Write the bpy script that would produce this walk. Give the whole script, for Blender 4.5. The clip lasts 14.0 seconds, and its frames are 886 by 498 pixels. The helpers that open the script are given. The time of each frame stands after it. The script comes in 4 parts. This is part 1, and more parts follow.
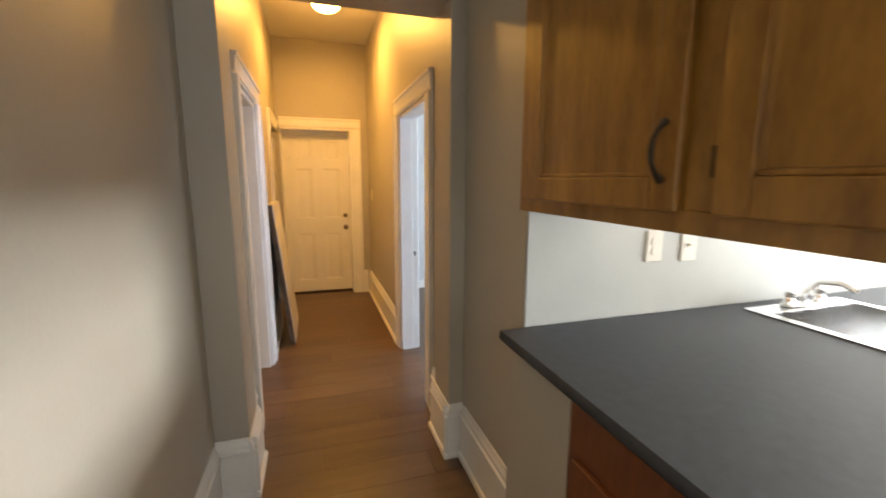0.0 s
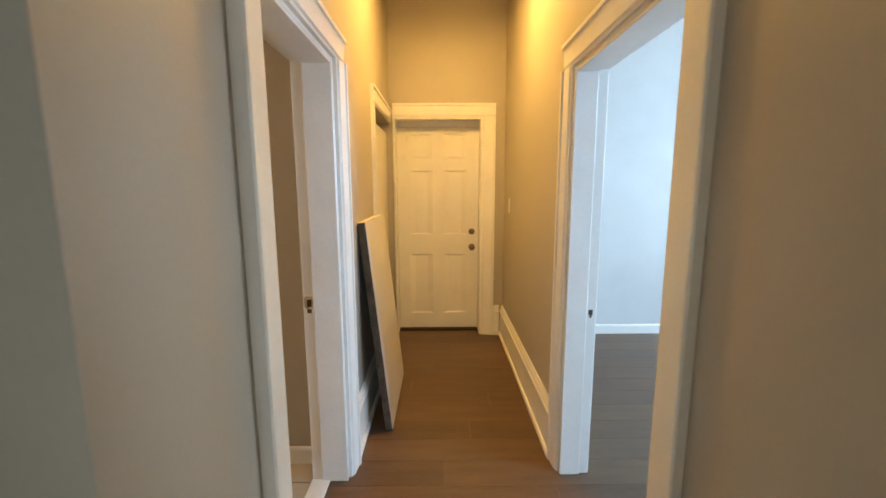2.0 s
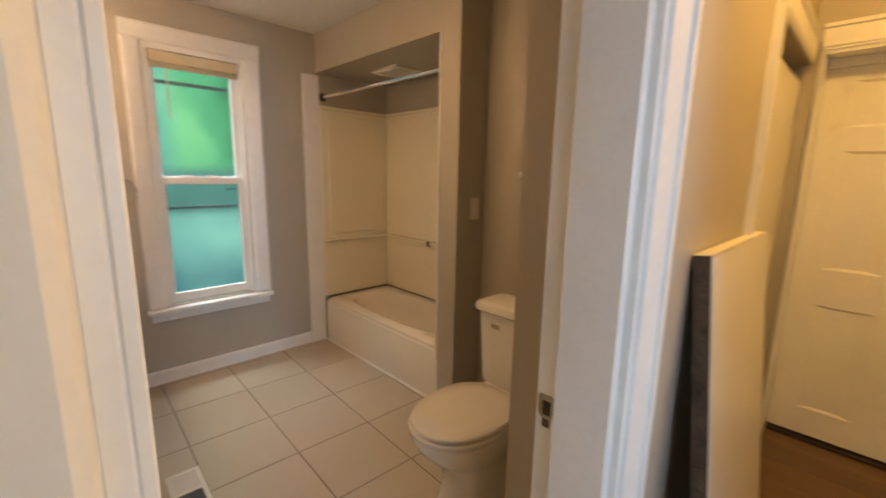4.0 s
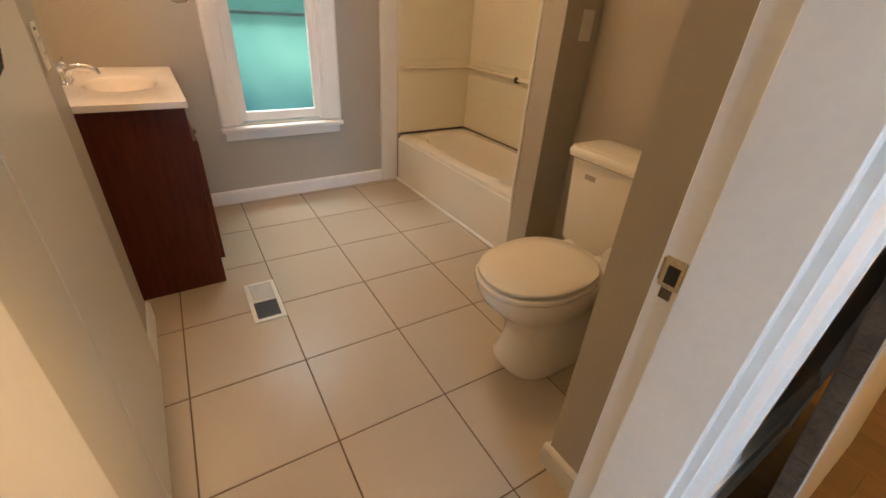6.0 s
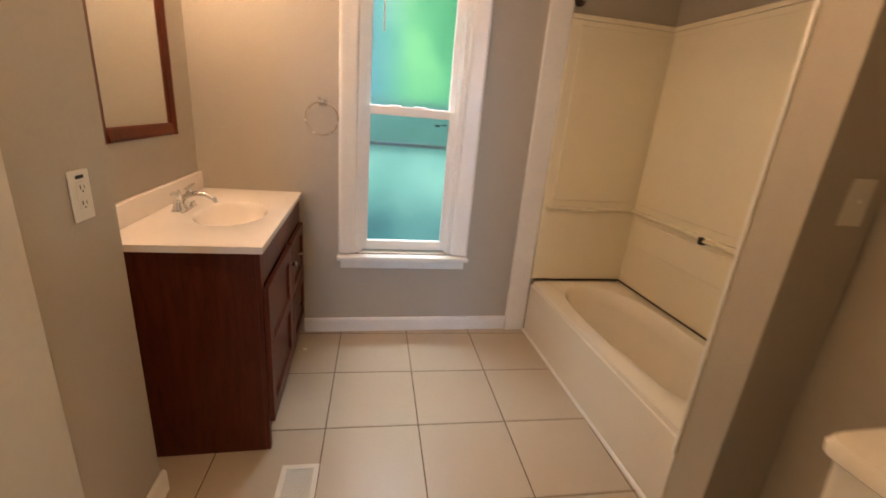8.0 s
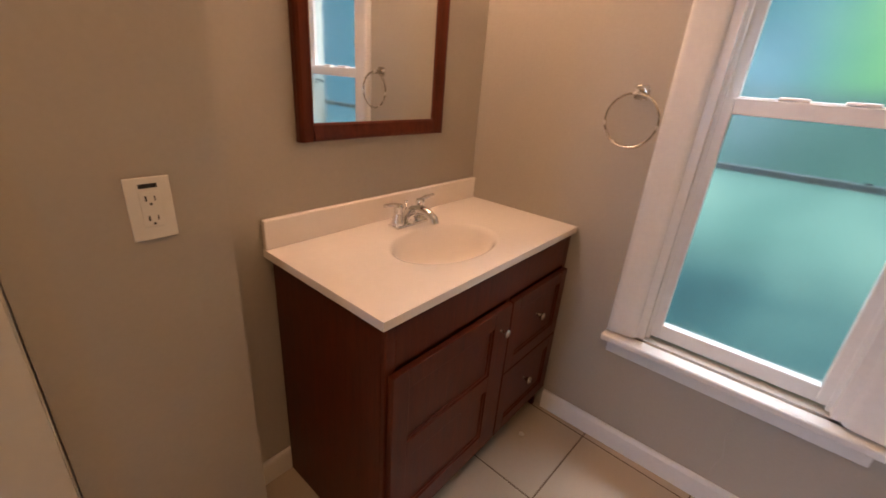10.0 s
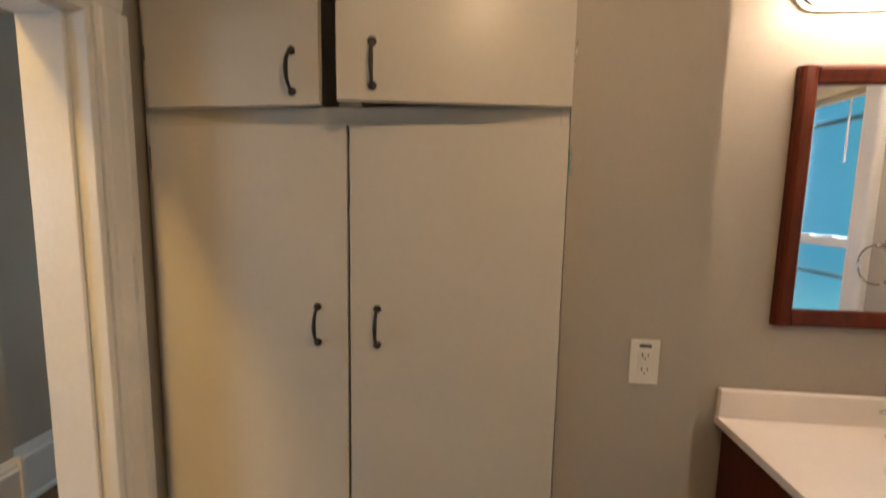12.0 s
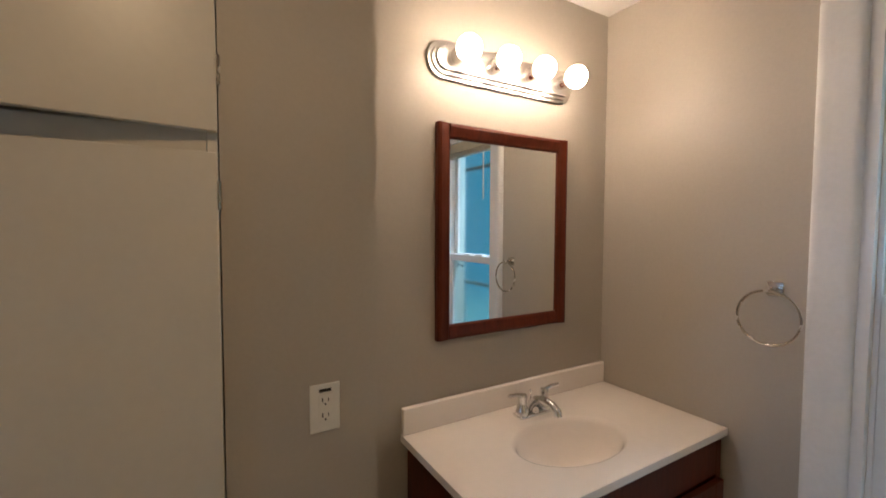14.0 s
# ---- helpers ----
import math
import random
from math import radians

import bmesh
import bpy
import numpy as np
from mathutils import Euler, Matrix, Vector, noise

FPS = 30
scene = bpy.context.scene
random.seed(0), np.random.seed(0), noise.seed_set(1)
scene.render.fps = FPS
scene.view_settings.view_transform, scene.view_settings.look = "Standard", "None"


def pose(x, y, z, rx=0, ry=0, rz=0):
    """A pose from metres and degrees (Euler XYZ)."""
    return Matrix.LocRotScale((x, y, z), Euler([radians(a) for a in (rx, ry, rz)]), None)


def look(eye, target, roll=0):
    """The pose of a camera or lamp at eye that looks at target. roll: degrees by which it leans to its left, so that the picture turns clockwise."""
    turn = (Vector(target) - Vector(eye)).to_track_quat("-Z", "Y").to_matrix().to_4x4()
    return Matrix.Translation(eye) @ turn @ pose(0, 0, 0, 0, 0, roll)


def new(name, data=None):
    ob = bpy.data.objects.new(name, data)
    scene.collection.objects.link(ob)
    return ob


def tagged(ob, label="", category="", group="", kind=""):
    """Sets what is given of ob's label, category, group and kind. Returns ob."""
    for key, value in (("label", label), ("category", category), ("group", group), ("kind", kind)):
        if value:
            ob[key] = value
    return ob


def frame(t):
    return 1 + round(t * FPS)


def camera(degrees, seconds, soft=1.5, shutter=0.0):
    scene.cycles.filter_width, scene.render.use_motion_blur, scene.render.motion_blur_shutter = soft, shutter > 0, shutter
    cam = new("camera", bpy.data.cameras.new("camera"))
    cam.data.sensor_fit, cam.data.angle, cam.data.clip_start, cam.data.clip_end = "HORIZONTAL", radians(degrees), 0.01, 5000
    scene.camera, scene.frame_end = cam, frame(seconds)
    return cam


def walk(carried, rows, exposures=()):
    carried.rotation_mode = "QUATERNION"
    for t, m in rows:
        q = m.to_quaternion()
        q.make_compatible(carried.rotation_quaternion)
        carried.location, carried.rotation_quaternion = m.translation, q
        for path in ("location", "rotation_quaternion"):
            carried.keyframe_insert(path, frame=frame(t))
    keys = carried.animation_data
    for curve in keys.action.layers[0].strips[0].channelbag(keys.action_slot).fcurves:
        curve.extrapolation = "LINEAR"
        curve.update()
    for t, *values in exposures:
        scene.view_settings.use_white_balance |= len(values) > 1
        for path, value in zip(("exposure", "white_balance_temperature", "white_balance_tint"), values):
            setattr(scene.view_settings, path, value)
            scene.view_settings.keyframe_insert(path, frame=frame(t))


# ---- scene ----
cam = camera(93.9, 14.0, soft=1.6, shutter=0.3)
PATH = [
    (0, (0.221, -0.271, 1.426), (0.809, 1.612, 1.097), 0.2),
    (0.5, (0.279, 0.05, 1.423), (0.476, 2.025, 1.175), -0.0),
    (1, (0.3, 0.42, 1.418), (0.39, 2.402, 1.164), -0.5),
    (1.5, (0.338, 0.816, 1.425), (0.322, 2.798, 1.16), -0.5),
    (2, (0.307, 1.158, 1.417), (0.317, 3.134, 1.114), -0.2),
    (2.5, (0.331, 1.493, 1.391), (0.288, 3.454, 1.003), 0.1),
    (3, (0.335, 1.764, 1.407), (0.024, 3.701, 1.018), 1.4),
    (3.5, (0.244, 2.032, 1.404), (-0.478, 3.867, 1.066), 1.0),
    (3.6, (0.237, 2.084, 1.403), (-0.616, 3.864, 1.08), 1.2),
    (3.8, (0.2, 2.17, 1.402), (-0.978, 3.741, 1.022), 1.3),
    (4, (0.156, 2.213, 1.408), (-1.257, 3.583, 1.051), 1.1),
    (4.2, (0.146, 2.287, 1.41), (-1.415, 3.475, 1.023), 1.9),
    (6.3, (-0.065, 2.339, 1.242), (-1.467, 3.327, 0.213), 4.2),
    (6.5, (-0.083, 2.334, 1.27), (-1.52, 3.341, 0.311), 4.3),
    (7, (-0.163, 2.412, 1.299), (-1.736, 3.371, 0.52), 4.2),
    (7.2, (-0.228, 2.489, 1.321), (-1.865, 3.387, 0.605), 4.5),
    (9.3, (-1.267, 2.946, 1.349), (-2.993, 2.23, 0.637), 4.2),
    (9.5, (-1.351, 2.956, 1.339), (-2.998, 2.093, 0.602), 3.8),
    (10, (-1.494, 2.986, 1.355), (-2.921, 1.816, 0.583), 4.4),
    (10.5, (-1.525, 3.085, 1.372), (-2.559, 1.585, 0.511), 5.4),
    (11, (-1.391, 3.158, 1.337), (-1.707, 1.367, 0.504), 3.1),
    (11.5, (-1.307, 3.184, 1.371), (-1.165, 1.306, 0.698), 2.4),
    (12, (-1.278, 3.188, 1.492), (-1.089, 1.21, 1.268), 1.1),
    (12.5, (-1.276, 3.204, 1.592), (-1.195, 1.209, 1.706), 0.6),
    (13, (-1.307, 3.185, 1.605), (-1.566, 1.207, 1.755), 0.4),
    (13.5, (-1.413, 3.161, 1.579), (-2.239, 1.341, 1.645), -0.5),
    (14, (-1.448, 3.111, 1.528), (-2.464, 1.39, 1.433), 0.2),
]

EXPOSURES = [
    (0.0, 0.35, 10200, 24), (0.5, 0.35, 8900, 19), (1.0, 0.4, 8500, 15), (1.5, 0.5, 8000, 12), (2.0, 0.48, 8300, 12), (2.5, 0.05, 9200, 18), (3.0, 0.0, 11800, 24), (3.5, 0.2, 11800, 19),
    (4.0, 0.2, 9000, 17), (6.3, 0.5, 9000, 17), (7.2, 0.5, 9000, 19), (9.3, 0.3, 8400, 25), (10.0, 0.15, 8600, 32), (10.5, 0.1, 10800, 40), (11.0, 0.4, 8400, 20),
    (11.5, 0.45, 7000, 13), (12.0, 0.3, 6700, 12), (12.5, 0.18, 6700, 12), (13.0, 0.03, 6700, 11), (13.5, -0.3, 6400, 10), (14.0, -0.28, 6300, 10),
]
walk(cam, [(t, look(eye, target, roll)) for t, eye, target, roll in PATH], EXPOSURES)

# ---- world and lights ----
world = bpy.data.worlds.new("world")
scene.world = world
world.use_nodes = True
wn = world.node_tree.nodes
sky = wn.new("ShaderNodeTexSky")
sky.sky_type = "NISHITA"
sky.sun_disc = False
sky.sun_elevation, sky.sun_rotation = radians(40), radians(200)
world.node_tree.links.new(sky.outputs[0], wn["Background"].inputs[0])
wn["Background"].inputs[1].default_value = 0.08

DAY = (0.54, 0.76, 1.0)
WARM = (1.0, 0.72, 0.42)


def window_light(name, at, toward, sx, sy, watts, color=DAY):
    """The sky's light in a window's opening; the kitchen's back one is added fill."""
    d = bpy.data.lights.new(name, "AREA")
    d.shape, d.size, d.size_y, d.energy, d.color = "RECTANGLE", sx, sy, watts, color
    ob = new(name, d)
    ob.matrix_world = look(at, toward)
    return ob


# Added fill lamp; no window is known at the kitchen's back.
window_light("kitchen_back_fill", (0.9, -2.56, 1.5), (0.9, 0, 1.3), 1.2, 1.1, 22)
window_light("kitchen_sink_window_light", (5.54, -0.20, 1.55), (-0.24, 0.8, 1.1), 1.8, 1.2, 440, (0.53, 0.76, 1.0))
window_light("side_room_window_light", (4.21, 1.80, 1.5), (-0.13, 3.05, 1.2), 0.9, 1.5, 115, (0.31, 0.58, 1.0))
window_light("bathroom_sky_light", (-3.55, 2.95, 3.0), (-2.0, 2.7, 0.7), 1.2, 0.8, 150)
window_light("side_room_far_window_light", (4.21, 4.28, 1.5), (-0.1, 1.8, 1.2), 0.9, 1.5, 60)


def bulb_lamp(name, at, watts, size, color=WARM):
    """The lamp inside a ceiling dome, shining down."""
    d = bpy.data.lights.new(name, "AREA")
    d.shape, d.size, d.energy, d.color = "DISK", size, watts, color
    ob = new(name, d)
    ob.location = at
    return ob


bulb_lamp("hall_lamp_light", (0.40, 3.72, 2.88), 27, 0.22, (1.0, 0.62, 0.19))
bulb_lamp("bathroom_ceiling_light", (-1.50, 3.00, 2.36), 5, 0.18, (1.0, 0.66, 0.37))

# ---- materials ----


def mat(name, base, rough=0.5, var=0.06, scale=6.0, fine=60.0, bump=0.02, metal=0.0, stretch=(1, 1, 1), tint=None, spec=0.5, per_object=0.0, coat=0.0):
    """Principled surface with mottling at two scales and a fine relief."""
    m = bpy.data.materials.new(name)
    m.use_nodes = True
    nt = m.node_tree
    n, ln = nt.nodes, nt.links
    b = n["Principled BSDF"]
    tc = n.new("ShaderNodeTexCoord")
    mp = n.new("ShaderNodeMapping")
    mp.inputs["Scale"].default_value = stretch
    ln.new(tc.outputs["Object"], mp.inputs["Vector"])
    vec = mp.outputs["Vector"]
    if per_object:
        oi = n.new("ShaderNodeObjectInfo")
        sc = n.new("ShaderNodeVectorMath")
        sc.operation = "ADD"
        mul = n.new("ShaderNodeMath")
        mul.operation = "MULTIPLY"
        mul.inputs[1].default_value = 37.0
        ln.new(oi.outputs["Random"], mul.inputs[0])
        ln.new(vec, sc.inputs[0])
        ln.new(mul.outputs[0], sc.inputs[1])
        vec = sc.outputs[0]
    n1, n2 = n.new("ShaderNodeTexNoise"), n.new("ShaderNodeTexNoise")
    n1.inputs["Scale"].default_value, n2.inputs["Scale"].default_value = scale, fine
    n1.inputs["Detail"].default_value = n2.inputs["Detail"].default_value = 4
    ln.new(vec, n1.inputs["Vector"])
    ln.new(vec, n2.inputs["Vector"])
    add = n.new("ShaderNodeMath")
    add.operation = "ADD"
    ln.new(n1.outputs[0], add.inputs[0])
    half = n.new("ShaderNodeMath")
    half.operation = "MULTIPLY"
    half.inputs[1].default_value = 0.5
    ln.new(n2.outputs[0], half.inputs[0])
    ln.new(half.outputs[0], add.inputs[1])
    src = add.outputs[0]
    if per_object:
        a2 = n.new("ShaderNodeMath")
        a2.operation = "MULTIPLY_ADD"
        ln.new(oi.outputs["Random"], a2.inputs[0])
        a2.inputs[1].default_value = per_object
        ln.new(src, a2.inputs[2])
        src = a2.outputs[0]
    ramp = n.new("ShaderNodeMapRange")
    ramp.inputs["From Min"].default_value, ramp.inputs["From Max"].default_value = 0.45, 1.05 + per_object
    ln.new(src, ramp.inputs["Value"])
    mix = n.new("ShaderNodeMix")
    mix.data_type = "RGBA"
    dark = tint or tuple(c * (1 - 2 * var) for c in base)
    mix.inputs[6].default_value = (*dark, 1)
    mix.inputs[7].default_value = (*(min(1, c * (1 + var)) for c in base), 1)
    ln.new(ramp.outputs[0], mix.inputs[0])
    ln.new(mix.outputs[2], b.inputs["Base Color"])
    rr = n.new("ShaderNodeMapRange")
    rr.inputs["To Min"].default_value, rr.inputs["To Max"].default_value = max(0.02, rough - 0.06), min(1, rough + 0.06)
    ln.new(n1.outputs[0], rr.inputs["Value"])
    ln.new(rr.outputs[0], b.inputs["Roughness"])
    b.inputs["Metallic"].default_value = metal
    b.inputs["Specular IOR Level"].default_value = spec
    b.inputs["Coat Weight"].default_value = coat
    if bump:
        bp = n.new("ShaderNodeBump")
        bp.inputs["Strength"].default_value = min(1, bump * 10)
        bp.inputs["Distance"].default_value = 0.002
        ln.new(add.outputs[0], bp.inputs["Height"])
        ln.new(bp.outputs[0], b.inputs["Normal"])
    return m


def glow(name, color, strength):
    m = bpy.data.materials.new(name)
    m.use_nodes = True
    n = m.node_tree.nodes
    n.remove(n["Principled BSDF"])
    e = n.new("ShaderNodeEmission")
    e.inputs[0].default_value, e.inputs[1].default_value = (*color, 1), strength
    m.node_tree.links.new(e.outputs[0], n["Material Output"].inputs[0])
    return m


PAINT = mat("greige_wall_paint", (0.43, 0.388, 0.325), 0.48, 0.035, 2.2, 90, 0.035)
SIDE_PAINT = mat("pale_grey_wall_paint", (0.60, 0.61, 0.61), 0.5, 0.04, 3.0, 70, 0.06)
CEILING = mat("ceiling_white", (0.74, 0.71, 0.66), 0.75, 0.03, 3, 80, 0.04)
TRIM = mat("white_trim_paint", (0.80, 0.79, 0.76), 0.34, 0.04, 5, 70, 0.03)
DOOR = mat("white_door_paint", (0.74, 0.72, 0.66), 0.30, 0.035, 4, 60, 0.03)
CLOSET = mat("cream_cupboard_paint", (0.62, 0.58, 0.50), 0.33, 0.03, 3, 50, 0.025)
PLANK = mat("brown_laminate_plank", (0.122, 0.068, 0.038), 0.36, 0.30, 2.6, 26, 0.02, stretch=(1, 7, 7), per_object=0.30, tint=(0.062, 0.034, 0.019))
GROUT = mat("brown_grout", (0.19, 0.130, 0.086), 0.85, 0.15, 20, 200, 0.05)
TILE = mat("beige_floor_tile", (0.50, 0.42, 0.325), 0.30, 0.03, 2.0, 60, 0.0, per_object=0.25)
PORCELAIN = mat("white_porcelain", (0.82, 0.775, 0.69), 0.10, 0.015, 3, 30, 0.0, coat=0.3)
ACRYLIC = mat("cream_acrylic_surround", (0.82, 0.76, 0.61), 0.18, 0.02, 3, 40, 0.004)
CHERRY = mat("cherry_stained_wood", (0.108, 0.021, 0.008), 0.36, 0.16, 5, 40, 0.02, stretch=(9, 9, 1), tint=(0.062, 0.011, 0.004), spec=0.2)
OAK = mat("honey_oak_wood", (0.36, 0.165, 0.036), 0.34, 0.25, 4, 30, 0.03, stretch=(5, 5, 1), tint=(0.19, 0.075, 0.014))
LAMINATE = mat("dark_grey_laminate", (0.047, 0.053, 0.063), 0.55, 0.16, 30, 300, 0.01, spec=0.3)
BASEWOOD = mat("reddish_base_cabinet_wood", (0.19, 0.052, 0.018), 0.42, 0.2, 5, 40, 0.02, stretch=(8, 8, 1))
CHROME = mat("chrome", (0.82, 0.82, 0.82), 0.10, 0.02, 9, 60, 0.0, metal=1.0)
NICKEL = mat("brushed_nickel", (0.60, 0.55, 0.48), 0.26, 0.05, 30, 200, 0.01, metal=1.0)
STEEL = mat("stainless_steel", (0.62, 0.62, 0.62), 0.22, 0.05, 10, 120, 0.01, metal=1.0)
BRASS = mat("polished_brass", (0.72, 0.45, 0.10), 0.16, 0.08, 18, 90, 0.01, metal=1.0)
BLACK = mat("black_iron", (0.022, 0.017, 0.014), 0.42, 0.2, 30, 120, 0.02)
BRONZE = mat("dark_bronze", (0.050, 0.032, 0.020), 0.38, 0.2, 30, 120, 0.02, metal=0.6)
PLASTIC = mat("white_plastic", (0.74, 0.71, 0.64), 0.32, 0.02, 8, 80, 0.0)
SLOT = mat("dark_slot", (0.02, 0.018, 0.015), 0.6, 0.1, 20, 80, 0.0)
WORN = mat("worn_dark_board_edge", (0.10, 0.072, 0.052), 0.8, 0.5, 14, 90, 0.12, tint=(0.022, 0.016, 0.012))
DUCT = mat("grey_duct_metal", (0.055, 0.06, 0.065), 0.6, 0.2, 12, 90, 0.0)
PAPER = mat("toilet_paper", (0.80, 0.77, 0.72), 0.9, 0.02, 9, 120, 0.06)
CAULK = mat("dark_caulk", (0.09, 0.06, 0.035), 0.7, 0.2, 30, 120, 0.0)
SINKTOP = mat("cultured_marble_top", (0.88, 0.82, 0.77), 0.16, 0.02, 4, 40, 0.0, coat=0.2)
SPLASH = mat("white_backsplash_panel", (0.47, 0.49, 0.475), 0.35, 0.03, 5, 60, 0.01)
BULB = glow("lit_bulb", (1.0, 0.76, 0.57), 60)
HALLGLASS = glow("lit_frosted_dome", (1.0, 0.64, 0.22), 16)

MIRROR = bpy.data.materials.new("mirror_glass")
MIRROR.use_nodes = True
_b = MIRROR.node_tree.nodes["Principled BSDF"]
_b.inputs["Base Color"].default_value = (0.86, 0.88, 0.87, 1)
_b.inputs["Metallic"].default_value, _b.inputs["Roughness"].default_value = 1.0, 0.015

FROST = bpy.data.materials.new("frosted_glass")
FROST.use_nodes = True
_b = FROST.node_tree.nodes["Principled BSDF"]
_b.inputs["Base Color"].default_value = (0.80, 0.98, 0.98, 1)
_b.inputs["Transmission Weight"].default_value, _b.inputs["Roughness"].default_value = 1.0, 0.22
_b.inputs["IOR"].default_value = 1.3

CLEAR = bpy.data.materials.new("clear_glass")
CLEAR.use_nodes = True
_b = CLEAR.node_tree.nodes["Principled BSDF"]
_b.inputs["Transmission Weight"].default_value, _b.inputs["Roughness"].default_value = 1.0, 0.0


def outdoor_mat():
    """Glowing sheet, out of focus: foliage and blue above, paler below, daylight painted in."""
    m = bpy.data.materials.new("outdoor_backdrop")
    m.use_nodes = True
    n, ln = m.node_tree.nodes, m.node_tree.links
    n.remove(n["Principled BSDF"])
    tc, sep = n.new("ShaderNodeTexCoord"), n.new("ShaderNodeSeparateXYZ")
    ln.new(tc.outputs["Object"], sep.inputs[0])
    na = n.new("ShaderNodeTexNoise")
    na.inputs["Scale"].default_value, na.inputs["Detail"].default_value = 1.9, 3
    ln.new(tc.outputs["Object"], na.inputs["Vector"])

    def ramp(value, stops):
        cr = n.new("ShaderNodeValToRGB")
        el = cr.color_ramp.elements
        el[0].position, el[0].color = stops[0][0], (*stops[0][1], 1)
        el[1].position, el[1].color = stops[-1][0], (*stops[-1][1], 1)
        for p, c in stops[1:-1]:
            el.new(p).color = (*c, 1)
        ln.new(value, cr.inputs[0])
        return cr.outputs[0]

    def span(value, a, b):
        mr = n.new("ShaderNodeMapRange")
        mr.inputs["From Min"].default_value, mr.inputs["From Max"].default_value = a, b
        mr.interpolation_type = "SMOOTHSTEP"
        ln.new(value, mr.inputs["Value"])
        return mr.outputs[0]

    def blend(f, a, b):
        mx = n.new("ShaderNodeMix")
        mx.data_type = "RGBA"
        ln.new(f, mx.inputs[0])
        ln.new(a, mx.inputs[6])
        ln.new(b, mx.inputs[7])
        return mx.outputs[2]

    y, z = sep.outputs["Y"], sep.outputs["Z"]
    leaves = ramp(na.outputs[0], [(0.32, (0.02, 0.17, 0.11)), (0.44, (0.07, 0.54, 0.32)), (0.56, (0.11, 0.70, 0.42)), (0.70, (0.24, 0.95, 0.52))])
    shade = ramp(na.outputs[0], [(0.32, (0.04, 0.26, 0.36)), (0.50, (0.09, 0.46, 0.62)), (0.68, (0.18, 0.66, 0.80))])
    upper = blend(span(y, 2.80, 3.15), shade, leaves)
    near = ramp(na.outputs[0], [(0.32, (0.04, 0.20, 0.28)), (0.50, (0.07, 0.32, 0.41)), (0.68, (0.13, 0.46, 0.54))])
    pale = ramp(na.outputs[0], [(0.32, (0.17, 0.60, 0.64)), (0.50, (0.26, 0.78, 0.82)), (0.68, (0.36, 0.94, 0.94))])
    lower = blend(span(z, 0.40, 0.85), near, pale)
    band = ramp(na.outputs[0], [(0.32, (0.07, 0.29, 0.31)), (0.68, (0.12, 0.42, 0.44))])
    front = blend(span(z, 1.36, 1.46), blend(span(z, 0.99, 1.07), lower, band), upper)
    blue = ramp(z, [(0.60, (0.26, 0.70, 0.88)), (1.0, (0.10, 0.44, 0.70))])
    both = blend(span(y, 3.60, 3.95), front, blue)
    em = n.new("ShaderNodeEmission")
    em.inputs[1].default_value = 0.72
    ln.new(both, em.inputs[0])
    ln.new(em.outputs[0], n["Material Output"].inputs[0])
    return m


OUTDOOR = outdoor_mat()

# ---- mesh helpers ----


def box(bm, x0, y0, z0, x1, y1, z1, bevel=0.0, segments=2):
    vs = [bm.verts.new((x, y, z)) for x in (x0, x1) for y in (y0, y1) for z in (z0, z1)]
    fs = [bm.faces.new([vs[i] for i in q]) for q in ((0, 1, 3, 2), (4, 6, 7, 5), (0, 4, 5, 1), (2, 3, 7, 6), (0, 2, 6, 4), (1, 5, 7, 3))]
    if bevel:
        es = list({e for f in fs for e in f.edges})
        bmesh.ops.bevel(bm, geom=es, offset=bevel, segments=segments, affect="EDGES", profile=0.5)


def prism(bm, outline, origin, u, v, w, length):
    """An outline in the plane u, v, drawn out along w."""
    o, u, v, w = Vector(origin), Vector(u), Vector(v), Vector(w)
    a = [bm.verts.new(o + u * p + v * q) for p, q in outline]
    b = [bm.verts.new(o + u * p + v * q + w * length) for p, q in outline]
    k = len(a)
    for i in range(k):
        bm.faces.new((a[i], a[(i + 1) % k], b[(i + 1) % k], b[i]))
    bm.faces.new(a[::-1])
    bm.faces.new(b)


def lathe(bm, outline, m=Matrix(), steps=24, sx=1.0, sy=1.0):
    """(radius, height) pairs turned round z, placed by m."""
    rings = []
    for r, z in outline:
        if r < 1e-5:
            rings.append([bm.verts.new(m @ Vector((0, 0, z)))])
        else:
            rings.append([bm.verts.new(m @ Vector((sx * r * math.cos(2 * math.pi * i / steps), sy * r * math.sin(2 * math.pi * i / steps), z))) for i in range(steps)])
    for a, b in zip(rings, rings[1:]):
        for i in range(steps):
            j = (i + 1) % steps
            q = [a[i % len(a)], a[j % len(a)], b[j % len(b)], b[i % len(b)]]
            q = [p for k, p in enumerate(q) if p not in q[:k]]
            if len(q) > 2:
                bm.faces.new(q)
    if len(rings[0]) > 1:
        bm.faces.new(rings[0][::-1])
    if len(rings[-1]) > 1:
        bm.faces.new(rings[-1])


